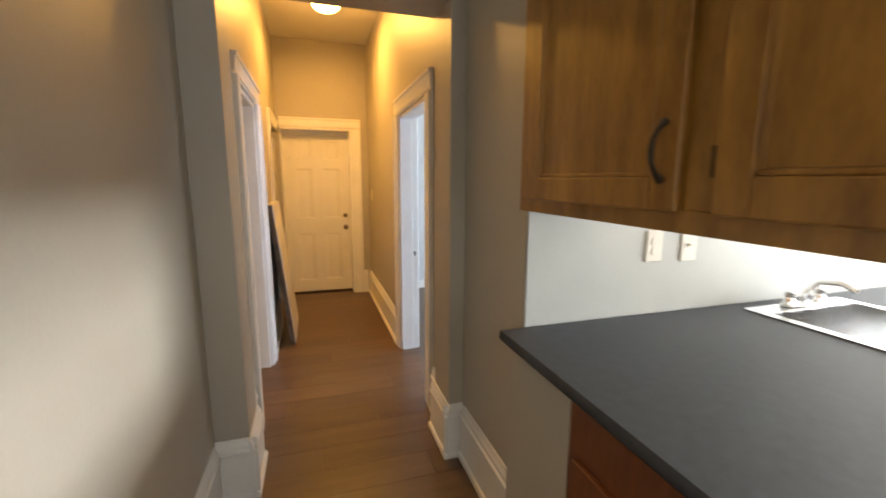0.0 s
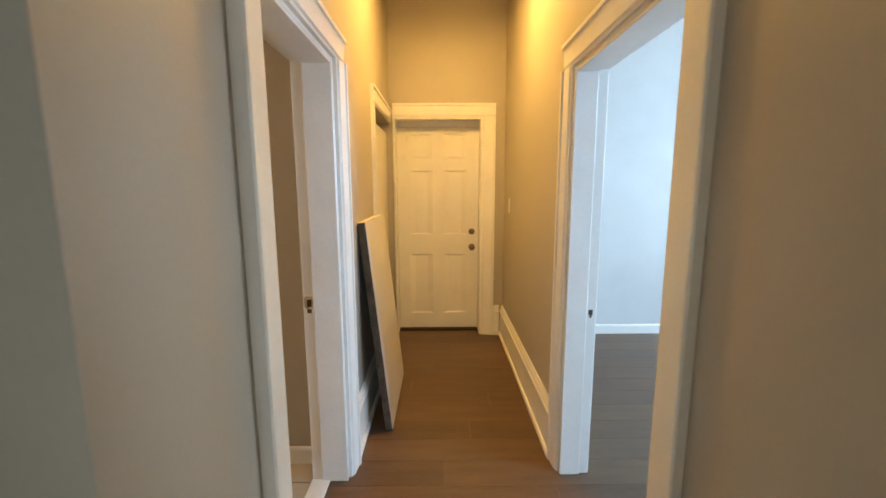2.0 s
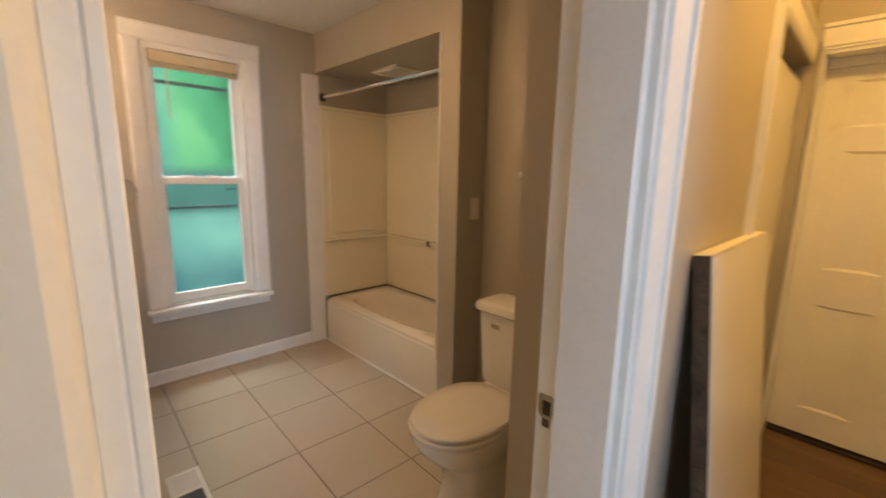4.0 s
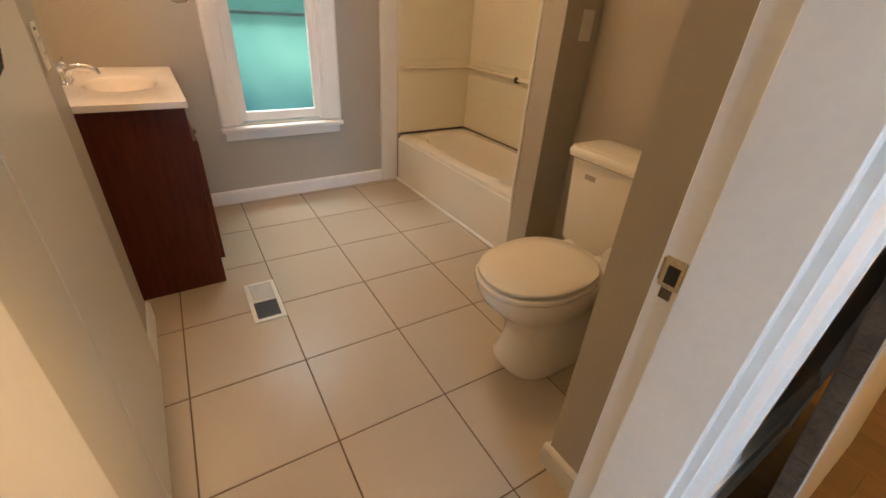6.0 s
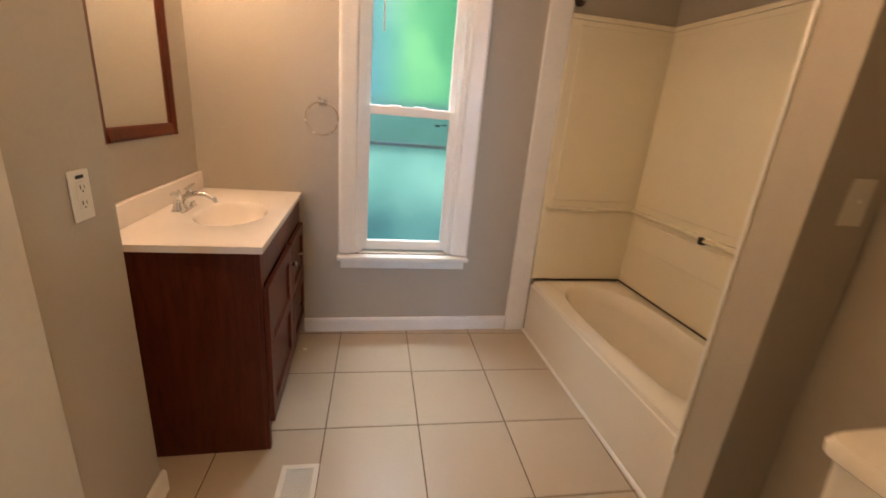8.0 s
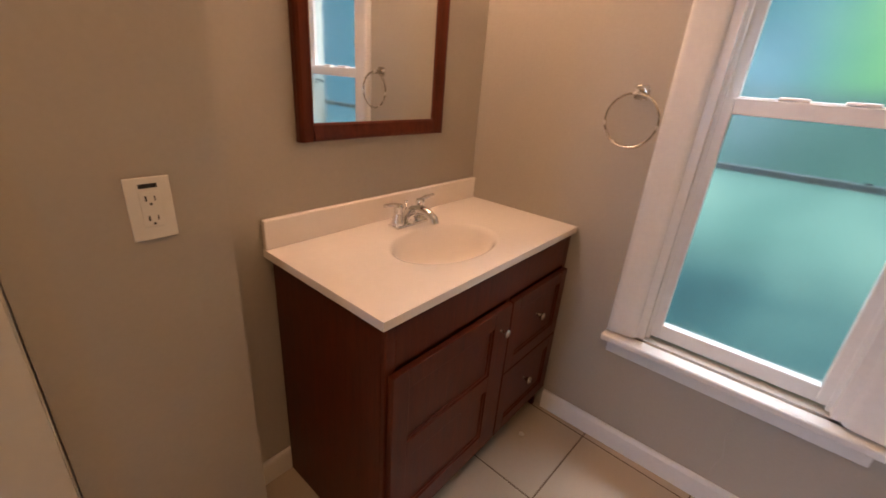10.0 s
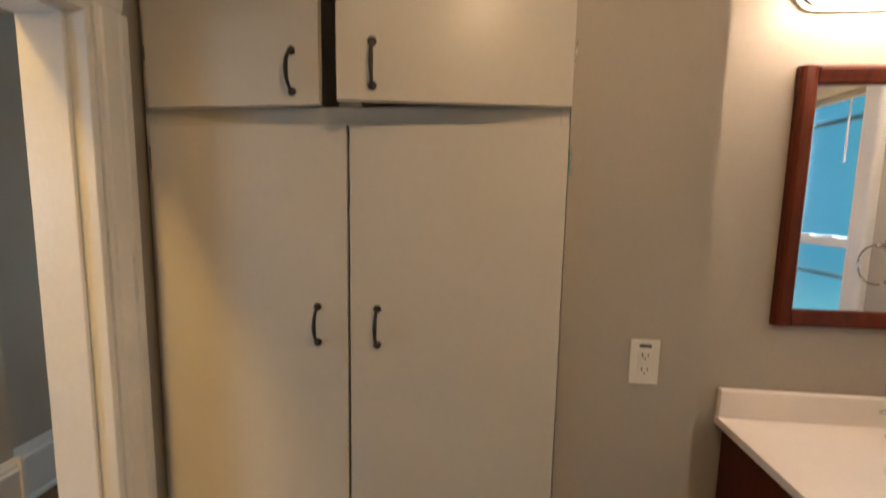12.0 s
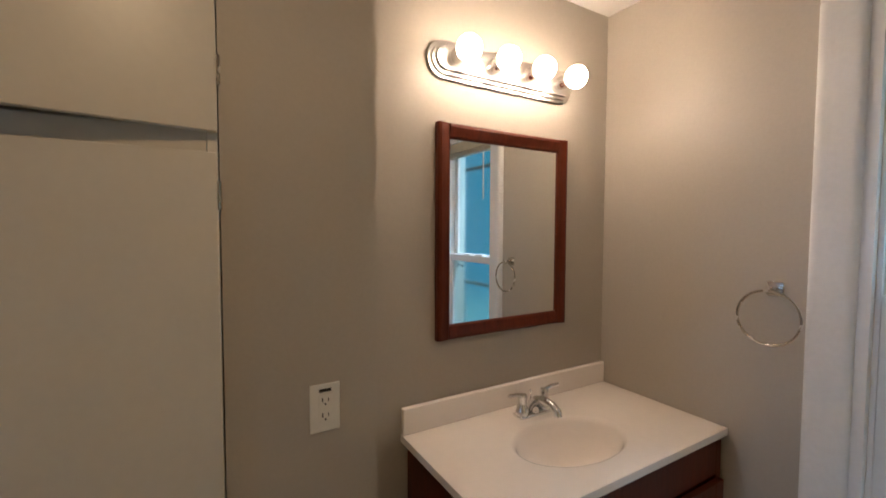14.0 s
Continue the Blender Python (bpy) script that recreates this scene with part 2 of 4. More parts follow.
def tube(bm, path, radius, sides=10, closed=False):
    pts = [Vector(p) for p in path]
    k = len(pts)
    radii = radius if isinstance(radius, (list, tuple)) else [radius] * k
    rings = []
    side = None
    for i, p in enumerate(pts):
        d = (pts[(i + 1) % k] - pts[i - 1]) if closed else (pts[min(i + 1, k - 1)] - pts[max(i - 1, 0)])
        d.normalize()
        if side is None:
            side = d.orthogonal().normalized()
        side = (side - d * side.dot(d)).normalized()
        up = d.cross(side)
        rings.append([bm.verts.new(p + (side * math.cos(2 * math.pi * j / sides) + up * math.sin(2 * math.pi * j / sides)) * radii[i]) for j in range(sides)])
    for i in range(k if closed else k - 1):
        a, b = rings[i], rings[(i + 1) % k]
        for j in range(sides):
            bm.faces.new((a[j], a[(j + 1) % sides], b[(j + 1) % sides], b[j]))
    if not closed:
        bm.faces.new(rings[0][::-1])
        bm.faces.new(rings[-1])


def mesh_of(name, bm, material, smooth=False):
    bmesh.ops.recalc_face_normals(bm, faces=bm.faces)
    me = bpy.data.meshes.new(name)
    bm.to_mesh(me)
    bm.free()
    me.materials.append(material)
    if smooth:
        for p in me.polygons:
            p.use_smooth = True
        me.set_sharp_from_angle(angle=radians(40))
    return me


def part(name, bm, material, parent=None, label="", smooth=False):
    ob = new(name, mesh_of(name, bm, material, smooth))
    ob.parent = parent
    if label:
        tagged(ob, label)
    return ob


def thing(name, at, label, category, group="", rz=0.0):
    ob = new(name)
    ob.matrix_basis = pose(*at, 0, 0, rz)
    ob.empty_display_size = 0.1
    return tagged(ob, label, category, group)


def structure(name, boxes, material, label, bevel=0.0):
    bm = bmesh.new()
    for b in boxes:
        box(bm, *b, bevel=bevel)
    return tagged(part(name, bm, material), label, kind="structure")


def solid(name, bm, material, label, smooth=False):
    return tagged(part(name, bm, material, None, "", smooth), label, kind="structure")

# ---- setting: floors, walls, ceilings ----
HALL_L, HALL_R, HALL_END, HALL_TOP = -0.15, 0.89, 4.98, 2.995
BATH_W, BATH_S, BATH_TOP = -2.965, 1.915, 2.43
CLOSET_Y = 2.092  # front of the boxed-out wall and of the closet body

structure("floor", [(-0.42, -2.7, -0.16, 5.65, 5.4, -0.009)], GROUT, "dark underlay beneath brown wood-look planks")
structure("bathroom_floor", [(-3.2, 1.7, -0.15, -0.29, 4.7, -0.0022)], GROUT, "dark grout bed beneath beige square tiles")

structure("wall_hall_left", [
    (-0.32, 1.85, 0, HALL_L, 2.22, HALL_TOP), (-0.32, 2.22, 1.95, HALL_L, 3.005, HALL_TOP),
    (-0.32, 3.005, 0, HALL_L, 4.09, HALL_TOP), (-0.32, 4.09, 1.965, HALL_L, HALL_END, HALL_TOP),
    (-0.42, 4.09, 0, -0.27, HALL_END, 1.965), (-0.49, 3.12, 0, -0.322, 4.7, 2.6),
], PAINT, "greige painted hall wall with two door openings")
structure("wall_hall_right", [
    (HALL_R, 1.85, 0, 1.03, 2.18, HALL_TOP), (HALL_R, 2.18, 1.925, 1.03, 3.04, HALL_TOP), (HALL_R, 3.04, 0, 1.03, HALL_END, HALL_TOP),
], PAINT, "greige painted hall wall with one doorway")
structure("wall_hall_end", [
    (-0.42, HALL_END, 0, -0.12, 5.2, HALL_TOP), (-0.12, HALL_END, 2.02, 0.685, 5.2, HALL_TOP), (0.685, HALL_END, 0, 1.03, 5.2, HALL_TOP),
    (-0.42, 5.2, 0, 1.03, 5.3, HALL_TOP),
], PAINT, "greige painted wall round the entrance door")
structure("wall_opening", [
    (-0.45, 1.60, 0, -0.10, 1.85, HALL_TOP), (0.84, 1.60, 0, 1.03, 1.85, HALL_TOP), (-0.10, 1.60, 2.215, 0.84, 1.85, HALL_TOP),
], PAINT, "greige painted wall with a cased opening into the hall")
structure("wall_kitchen_left", [(-0.42, -2.6, 0, -0.24, 1.60, 2.7)], PAINT, "greige painted kitchen side wall")
structure("wall_kitchen_right", [(0.915, 0.99, 0, 1.03, 1.60, HALL_TOP), (1.03, 0.99, 0, 5.65, 1.12, 2.7)], PAINT, "greige painted kitchen wall beside the counter")
# Unseen wall; its opening is made up to hold the fill lamp.
structure("wall_kitchen_back", [
    (-0.42, -2.7, 0, 0.25, -2.55, 2.7), (1.55, -2.7, 0, 5.65, -2.55, 2.7), (0.25, -2.7, 0, 1.55, -2.55, 0.9), (0.25, -2.7, 2.1, 1.55, -2.55, 2.7),
], PAINT, "greige painted kitchen wall with an added window")
structure("wall_kitchen_far", [
    (5.5, -2.55, 0, 5.65, -1.15, 2.7), (5.5, 0.75, 0, 5.65, 0.99, 2.7), (5.5, -1.15, 0, 5.65, 0.75, 0.9), (5.5, -1.15, 2.2, 5.65, 0.75, 2.7),
], PAINT, "greige painted kitchen wall with an added window over the sink")
structure("wall_side_room", [
    (1.03, 4.985, 0, 4.35, 5.3, HALL_TOP), (1.03, 1.122, 0, 4.35, 1.22, HALL_TOP),
    (4.2, 1.22, 0, 4.35, 1.30, HALL_TOP), (4.2, 2.30, 0, 4.35, 3.78, HALL_TOP), (4.2, 4.78, 0, 4.35, 4.985, HALL_TOP),
    (4.2, 1.30, 0, 4.35, 2.30, 0.7), (4.2, 1.30, 2.3, 4.35, 2.30, HALL_TOP), (4.2, 3.78, 0, 4.35, 4.78, 0.7), (4.2, 3.78, 2.3, 4.35, 4.78, HALL_TOP),
], SIDE_PAINT, "pale grey painted walls of a daylit side room")
structure("wall_bathroom_window", [
    (-3.165, 1.75, 0, BATH_W, 2.71, 2.6), (-3.165, 3.32, 0, BATH_W, 4.7, 2.6), (-3.165, 2.71, 0, BATH_W, 3.32, 0.52), (-3.165, 2.71, 2.15, BATH_W, 3.32, 2.6),
], PAINT, "greige painted bathroom wall with a sash window")
structure("wall_bathroom_vanity", [(BATH_W, 1.75, 0, -1.848, BATH_S, 2.6), (-1.848, 1.75, 0, -1.49, CLOSET_Y, 2.6), (-1.49, 1.70, 0, -0.32, 1.80, 2.6)], PAINT, "greige painted wall behind the vanity with a boxed-out stretch")
structure("wall_bathroom_toilet", [(-1.41, 4.05, 0, -0.49, 4.2, 2.6), (-1.545, 3.83, 0, -1.41, 4.6, 2.43), (BATH_W, 3.83, 2.15, -1.545, 4.6, 2.43), (BATH_W, 4.50, 0, -1.545, 4.62, 2.15)],
          PAINT, "greige painted wall behind the toilet with a tub alcove")
structure("ceiling_hall", [(-0.45, 1.60, HALL_TOP, 1.03, 5.3, HALL_TOP + 0.1)], CEILING, "white painted hall ceiling")
structure("ceiling_kitchen", [(-0.42, -2.7, 2.6, 5.65, 1.12, 2.75), (-0.42, 1.12, 2.6, 0.915, 1.60, 2.75)], CEILING, "white painted kitchen ceiling")
structure("ceiling_side_room", [(1.03, 1.12, HALL_TOP, 4.35, 5.3, HALL_TOP + 0.1)], CEILING, "white painted side room ceiling")
structure("ceiling_bathroom", [(-3.165, 1.7, BATH_TOP, -0.32, 4.7, BATH_TOP + 0.12)], CEILING, "white painted bathroom ceiling")

# ---- trim ----
TALL_BASE = [(0, 0), (0.034, 0), (0.034, 0.018), (0.028, 0.026), (0.020, 0.028), (0.020, 0.212), (0.026, 0.218), (0.026, 0.231), (0.018, 0.239), (0.018, 0.256), (0.011, 0.271), (0.006, 0.287), (0, 0.287)]
LOW_BASE = [(0, 0), (0.015, 0), (0.015, 0.075), (0.011, 0.085), (0.006, 0.09), (0, 0.09)]


def molding(bm, outline, a, b, n, z=0.0):
    """A strip along the floor from a to b on a wall that faces n."""
    a, b = Vector((*a, z)), Vector((*b, z))
    d = b - a
    prism(bm, outline, a, Vector((*n, 0)), (0, 0, 1), d.normalized(), d.length)


def moldings(name, outline, runs, label):
    bm = bmesh.new()
    for a, b, n in runs:
        molding(bm, outline, a, b, n)
    return solid(name, bm, TRIM, label)


moldings("baseboard_hall", TALL_BASE, [
    ((HALL_L, 3.11), (HALL_L, 3.98), (1, 0)), ((HALL_R, 3.145), (HALL_R, HALL_END), (-1, 0)), ((HALL_R, 1.885), (HALL_R, 2.05), (-1, 0)),
    ((HALL_L, 1.885), (HALL_L, 2.10), (1, 0)), ((0.805, HALL_END), (0.855, HALL_END), (0, -1)),
], "tall white moulded baseboard along the hall")
moldings("baseboard_opening", TALL_BASE, [
    ((0.84, 1.5685), (0.84, 1.882), (-1, 0)), ((0.8085, 1.60), (0.914, 1.60), (0, -1)), ((0.915, 0.99), (0.915, 1.563), (-1, 0)),
    ((-0.10, 1.5685), (-0.10, 1.882), (1, 0)), ((-0.239, 1.60), (-0.0685, 1.60), (0, -1)), ((-0.24, -2.5), (-0.24, 1.563), (1, 0)),
], "tall white moulded baseboard round the opening")
moldings("baseboard_bathroom", LOW_BASE, [
    ((BATH_W, 2.43), (BATH_W, 3.715), (1, 0)), ((-1.505, CLOSET_Y), (-1.863, CLOSET_Y), (0, 1)), ((-1.848, BATH_S), (-2.02, BATH_S), (0, 1)), ((-1.848, CLOSET_Y), (-1.848, BATH_S + 0.015), (-1, 0)),
    ((-0.49, 3.12), (-0.49, 4.05), (-1, 0)), ((-1.41, 4.05), (-0.49, 4.05), (0, -1)), ((-0.335, 3.12), (-0.505, 3.12), (0, -1)),
    ((-0.32, 2.10), (-0.32, 2.14), (-1, 0)),
], "low white baseboard round the bathroom")
moldings("baseboard_side_room", LOW_BASE, [((1.03, 4.985), (4.2, 4.985), (0, -1)), ((4.2, 1.22), (4.2, 4.985), (-1, 0))], "low white baseboard in the side room")


def casing_outline(w, t=0.02):
    return [(0, 0), (w, 0), (w, t + 0.008), (w - 0.018, t + 0.008), (w - 0.022, t), (0.016, t * 0.8), (0.010, t * 0.55), (0, t * 0.5)]


def flat_outline(w, t=0.02):
    return [(0, 0), (w, 0), (w, t), (w - 0.005, t + 0.005), (w - 0.014, t + 0.006), (0.012, t + 0.002), (0.004, t * 0.85), (0, t * 0.6)]


def door_casing(name, axis, wall, face, lo, hi, top, w, label, t=0.02, sides=(True, True), near=None, head=None):
    """Upright casings and a head round an opening; axis 'x': on a wall of fixed x, the opening running along y."""
    bm = bmesh.new()
    along = Vector((0, 1, 0)) if axis == "x" else Vector((1, 0, 0))
    out = Vector((face, 0, 0)) if axis == "x" else Vector((0, face, 0))
    base = Vector((wall, 0, 0)) if axis == "x" else Vector((0, wall, 0))
    up = Vector((0, 0, 1))
    if sides[0]:
        prism(bm, (flat_outline if near else casing_outline)(near or w, t), base + along * lo, -along, out, up, top)
    if sides[1]:
        prism(bm, casing_outline(w, t), base + along * hi, along, out, up, top)
    a, b = lo - ((near or w) if sides[0] else 0), hi + (w if sides[1] else 0)
    prism(bm, casing_outline(head or w, t), base + along * a + up * top, up, out, along, b - a)
    return solid(name, bm, TRIM, label)


def jambs(name, axis, x0, x1, lo, hi, top, label, t=0.018, stop=None):
    bm = bmesh.new()
    def bx(a0, a1, b0, b1, z0, z1):
        if axis == "x":
            box(bm, a0, b0, z0, a1, b1, z1, 0.002, 1)
        else:
            box(bm, b0, a0, z0, b1, a1, z1, 0.002, 1)
    bx(x0, x1, lo, lo + t, 0, top)
    bx(x0, x1, hi - t, hi, 0, top)
    bx(x0, x1, lo + t, hi - t, top - t, top)
    if stop:
        a, b = stop
        bx(a, b, lo + t, lo + t + 0.011, 0, top - t)
        bx(a, b, hi - t - 0.011, hi - t, 0, top - t)
        bx(a, b, lo + t + 0.011, hi - t - 0.011, top - t - 0.011, top - t)
    return solid(name, bm, TRIM, label)


door_casing("trim_bathroom_door", "x", HALL_L, 1, 2.22, 3.005, 1.95, 0.105, "white painted casing round the bathroom doorway", t=0.034, near=0.11)
door_casing("trim_bathroom_door_inner", "x", -0.32, -1, 2.22, 3.005, 1.95, 0.075, "white painted casing inside the bathroom doorway", sides=(True, False))
jambs("trim_bathroom_jamb", "x", -0.322, HALL_L + 0.002, 2.22, 3.005, 1.95, "white painted door jamb with a broad stop", stop=(-0.272, HALL_L + 0.002))
door_casing("trim_side_door", "x", HALL_R, -1, 2.18, 3.04, 1.925, 0.105, "white painted casing round the side room doorway", t=0.024, near=0.12, head=0.115)
jambs("trim_side_jamb", "x", HALL_R - 0.002, 1.032, 2.18, 3.04, 1.925, "white painted side room door jamb", stop=(HALL_R - 0.002, 0.985))
door_casing("trim_side_door_inner", "x", 1.03, 1, 2.18, 3.04, 1.925, 0.09, "white painted casing inside the side room doorway")
door_casing("trim_entrance_door", "y", HALL_END, -1, -0.12, 0.685, 2.02, 0.115, "white painted casing round the entrance door", sides=(False, True))
structure("trim_entrance_corner", [(HALL_L + 0.03, HALL_END - 0.02, 0, -0.12, HALL_END, 2.135)], TRIM, "narrow white casing strip in the hall corner")
jambs("trim_entrance_jamb", "y", HALL_END - 0.002, 5.2, -0.12, 0.685, 2.02, "white painted entrance door jamb")
door_casing("trim_cupboard_door", "x", HALL_L, 1, 4.09, HALL_END - 0.03, 1.965, 0.11, "white painted casing round the hall cupboard door", sides=(True, False))
structure("trim_entrance_head", [(-0.100, 5.088, 1.955, 0.665, 5.19, 2.001)], TRIM, "white stop board above the entrance door")
structure("trim_threshold", [(-0.325, 2.239, -0.004, -0.235, 2.986, 0.006)], TRIM, "pale worn threshold strip between planks and tiles", 0.003)
structure("trim_alcove", [(BATH_W + 0.002, 3.715, 0.0, BATH_W + 0.03, 3.845, 2.13), (-1.560, 3.822, 0.30, -1.5455, 3.87, 2.148)], TRIM, "white trim boards at the tub alcove", 0.003)

# ---- doors ----


def panelled_leaf(parent, w, h, t, panels, material, depth=0.007):
    """A leaf standing on the origin, hinged at x = 0, with sunk panels on both faces. panels: (x0, z0, x1, z1)."""
    bm = bmesh.new()
    box(bm, 0, -t / 2 + depth, 0, w, t / 2 - depth, h)
    xs = sorted({0, w, *(p[0] for p in panels), *(p[2] for p in panels)})
    zs = sorted({0, h, *(p[1] for p in panels), *(p[3] for p in panels)})
    for s in (-1, 1):
        y0, y1 = sorted((s * (t / 2 - depth), s * t / 2))
        for i in range(len(xs) - 1):
            for k in range(len(zs) - 1):
                cx, cz = (xs[i] + xs[i + 1]) / 2, (zs[k] + zs[k + 1]) / 2
                if not any(p[0] < cx < p[2] and p[1] < cz < p[3] for p in panels):
                    box(bm, xs[i], y0, zs[k], xs[i + 1], y1, zs[k + 1])
    leaf = part("leaf", bm, material, parent)
    for s in (-1, 1):
        for x0, z0, x1, z1 in panels:
            pm = bmesh.new()
            y = s * (t / 2 - depth)
            g, ex, ez = 0.0005, 0.050, 0.013
            ring0 = [(x0 + g, z0 + g), (x1 - g, z0 + g), (x1 - g, z1 - g), (x0 + g, z1 - g)]
            ring1 = [(x0 + ex, z0 + ez), (x1 - ex, z0 + ez), (x1 - ex, z1 - ez), (x0 + ex, z1 - ez)]
            a = [pm.verts.new((x, y - s * 0.002, z)) for x, z in ring0]
            b = [pm.verts.new((x, y + s * (depth - 0.0005), z)) for x, z in ring0]
            c = [pm.verts.new((x, y + s * 0.001, z)) for x, z in ring1]
            for q, r in ((a, b), (b, c)):
                for i in range(4):
                    pm.faces.new((q[i], q[(i + 1) % 4], r[(i + 1) % 4], r[i]))
            pm.faces.new(c)
            pm.faces.new(a[::-1])
            part("panel", pm, material, leaf)
    return leaf


def six_panels(w, h):
    st = 0.118 * w / 0.81
    c0, c1 = w / 2 - 0.05, w / 2 + 0.05
    out = []
    for z0, z1 in ((0.15, 0.735), (0.93, 1.53), (1.645, h - 0.065)):
        out += [(st, z0, c0, z1), (c1, z0, w - st, z1)]
    return out


def knob(parent, at, m, outward, label):
    """A round door knob on a rose, pointing along outward (+1 or -1 in y)."""
    bm = bmesh.new()
    t = Matrix.Translation(at) @ pose(0, 0, 0, -90 * outward)
    lathe(bm, [(0.030, 0), (0.031, 0.004), (0.026, 0.009), (0.013, 0.011), (0.011, 0.030), (0.017, 0.036), (0.026, 0.046), (0.028, 0.056), (0.025, 0.066), (0.014, 0.071), (0, 0.072)], t, 24)
    return part("door_knob", bm, m, parent, label, True)


OLDMETAL = mat("tarnished_metal", (0.20, 0.15, 0.10), 0.34, 0.2, 25, 90, 0.02, metal=0.9)
entrance = thing("door_1", (-0.100, 5.135, 0.025), "closed white six-panel entrance door with dull metal knob", "door")
panelled_leaf(entrance, 0.765, 1.93, 0.044, six_panels(0.765, 1.93), DOOR, depth=0.011)
knob(entrance, (0.703, -0.022, 0.807), OLDMETAL, -1, "worn satin metal knob")
bm = bmesh.new()
lathe(bm, [(0.028, 0), (0.029, 0.006), (0.024, 0.014), (0.012, 0.017), (0, 0.017)], Matrix.Translation((0.703, -0.022, 0.955)) @ pose(0, 0, 0, 90), 24)
part("deadbolt", bm, OLDMETAL, entrance, "round metal deadbolt", True)
bm = bmesh.new()
box(bm, 0.0, -0.06, -0.025, 0.765, 0.03, -0.009, 0.003)
part("sill", bm, BRONZE, entrance, "dark metal sill")

cupboard = thing("door_2", (-0.195, 4.095, 0.02), "closed plain white cupboard door beside the entrance", "door", rz=90)
panelled_leaf(cupboard, 0.855, 1.86, 0.036, [], DOOR)

def strike_plate(at, rz, m, k=1.0):
    ob = thing("strike_plate", at, "scratched metal strike plate set in the white door jamb", "strike plate", "strike plates", rz)
    bm = bmesh.new()
    box(bm, -0.018, -0.002, -0.024, 0.018, 0.0012, 0.033, 0.001)
    part("plate", bm, m, ob)
    bm = bmesh.new()
    prism(bm, [(0.017, -0.002), (0.017, 0.0012), (0.024, -0.001), (0.030, -0.007), (0.029, -0.009), (0.022, -0.004)], (0, 0, -0.016), (1, 0, 0), (0, 1, 0), (0, 0, 1), 0.044)
    part("lip", bm, m, ob, "curved metal lip")
    bm = bmesh.new()
    box(bm, -0.010, -0.004, -0.046, 0.010, 0.0006, -0.026)
    part("mortise", bm, WORN, ob, "bare splintered recess below the plate")
    bm = bmesh.new()
    box(bm, -0.011, 0.0006, -0.016, 0.010, 0.0020, 0.018)
    part("bolt_hole", bm, SLOT, ob)
    ob.scale = (k, 1, k)
    for z in (-0.019, 0.026):
        bm = bmesh.new()
        lathe(bm, [(0.004, 0), (0.003, 0.0012), (0, 0.0014)], Matrix.Translation((0, 0.001, z)) @ pose(0, 0, 0, -90), 10)
        part("screw", bm, m, ob)


strike_plate((-0.294, 2.9865, 0.888), 180, NICKEL)
strike_plate((1.006, 3.0215, 0.825), 180, BRONZE, 0.5)

# ---- bathroom window ----
WIN_Y = 3.015
win = thing("window_1", (BATH_W, WIN_Y, 0), "white sash window with frosted panes in the bathroom wall", "window")
win["kind"] = "structure"
WCAS = [(0, 0), (0.10, 0), (0.10, 0.020), (0.097, 0.027), (0.090, 0.031), (0.080, 0.031), (0.068, 0.027), (0.022, 0.022), (0.010, 0.019), (0.003, 0.013), (0, 0.006)]
bm = bmesh.new()
for s in (-1, 1):
    prism(bm, WCAS, (0, s * 0.288, 0.52), (0, s, 0), (1, 0, 0), (0, 0, 1), 1.63)
prism(bm, WCAS, (0, -0.388, 2.15), (0, 0, 1), (1, 0, 0), (0, 1, 0), 0.776)
part("casing", bm, TRIM, win, smooth=True)
bm = bmesh.new()
box(bm, -0.10, -0.395, 0.482, 0.055, 0.392, 0.510, 0.007, 3)
box(bm, 0.0, -0.375, 0.425, 0.018, 0.375, 0.482, 0.004)
part("window_sill", bm, TRIM, win)
bm = bmesh.new()
for s in (-1, 1):
    a, b = sorted((s * 0.262, s * 0.302))
    box(bm, -0.17, a, 0.51, 0.0, b, 2.15)
    a, b = sorted((s * 0.250, s * 0.262))
    box(bm, -0.045, a, 0.51, -0.030, b, 2.12)
box(bm, -0.17, -0.262, 2.115, 0.0, 0.262, 2.15)
part("window_frame", bm, TRIM, win)


def sash(name, x, z0, z1, low, high):
    bm = bmesh.new()
    box(bm, x - 0.018, -0.26, z0, x + 0.018, -0.222, z1, 0.003)
    box(bm, x - 0.018, 0.222, z0, x + 0.018, 0.26, z1, 0.003)
    box(bm, x - 0.018, -0.222, z0, x + 0.018, 0.222, z0 + low, 0.003)
    box(bm, x - 0.018, -0.222, z1 - high, x + 0.018, 0.222, z1, 0.003)
    ob = part(name, bm, TRIM, win)
    pm = bmesh.new()
    box(pm, x - 0.003, -0.224, z0 + low - 0.002, x + 0.003, 0.224, z1 - high + 0.002)
    pane = part("pane", pm, FROST, ob, "frosted glass pane")
    pane.visible_shadow = False
    return ob


sash("lower_sash", -0.055, 0.53, 1.355, 0.055, 0.045)
sash("upper_sash", -0.098, 1.315, 2.115, 0.045, 0.05)
for y in (-0.09, 0.05):
    bm = bmesh.new()
    box(bm, -0.07, y - 0.035, 1.355, -0.04, y + 0.035, 1.366, 0.004)
    part("sash_lock", bm, TRIM, win, "paint-covered sash lock")
bm = bmesh.new()
box(bm, -0.04, -0.255, 2.045, -0.005, 0.255, 2.112, 0.006)
for i in range(5):
    box(bm, -0.044, -0.25, 2.037 - i * 0.005, -0.006, 0.25, 2.040 - i * 0.005)
blind = tagged(part("window_blind", bm, mat("cream_blind", (0.62, 0.53, 0.36), 0.5, 0.08, 8, 60, 0.02)), "raised cream slatted blind at the top of the window", "blind")
blind.location = (BATH_W, WIN_Y, 0)
bm = bmesh.new()
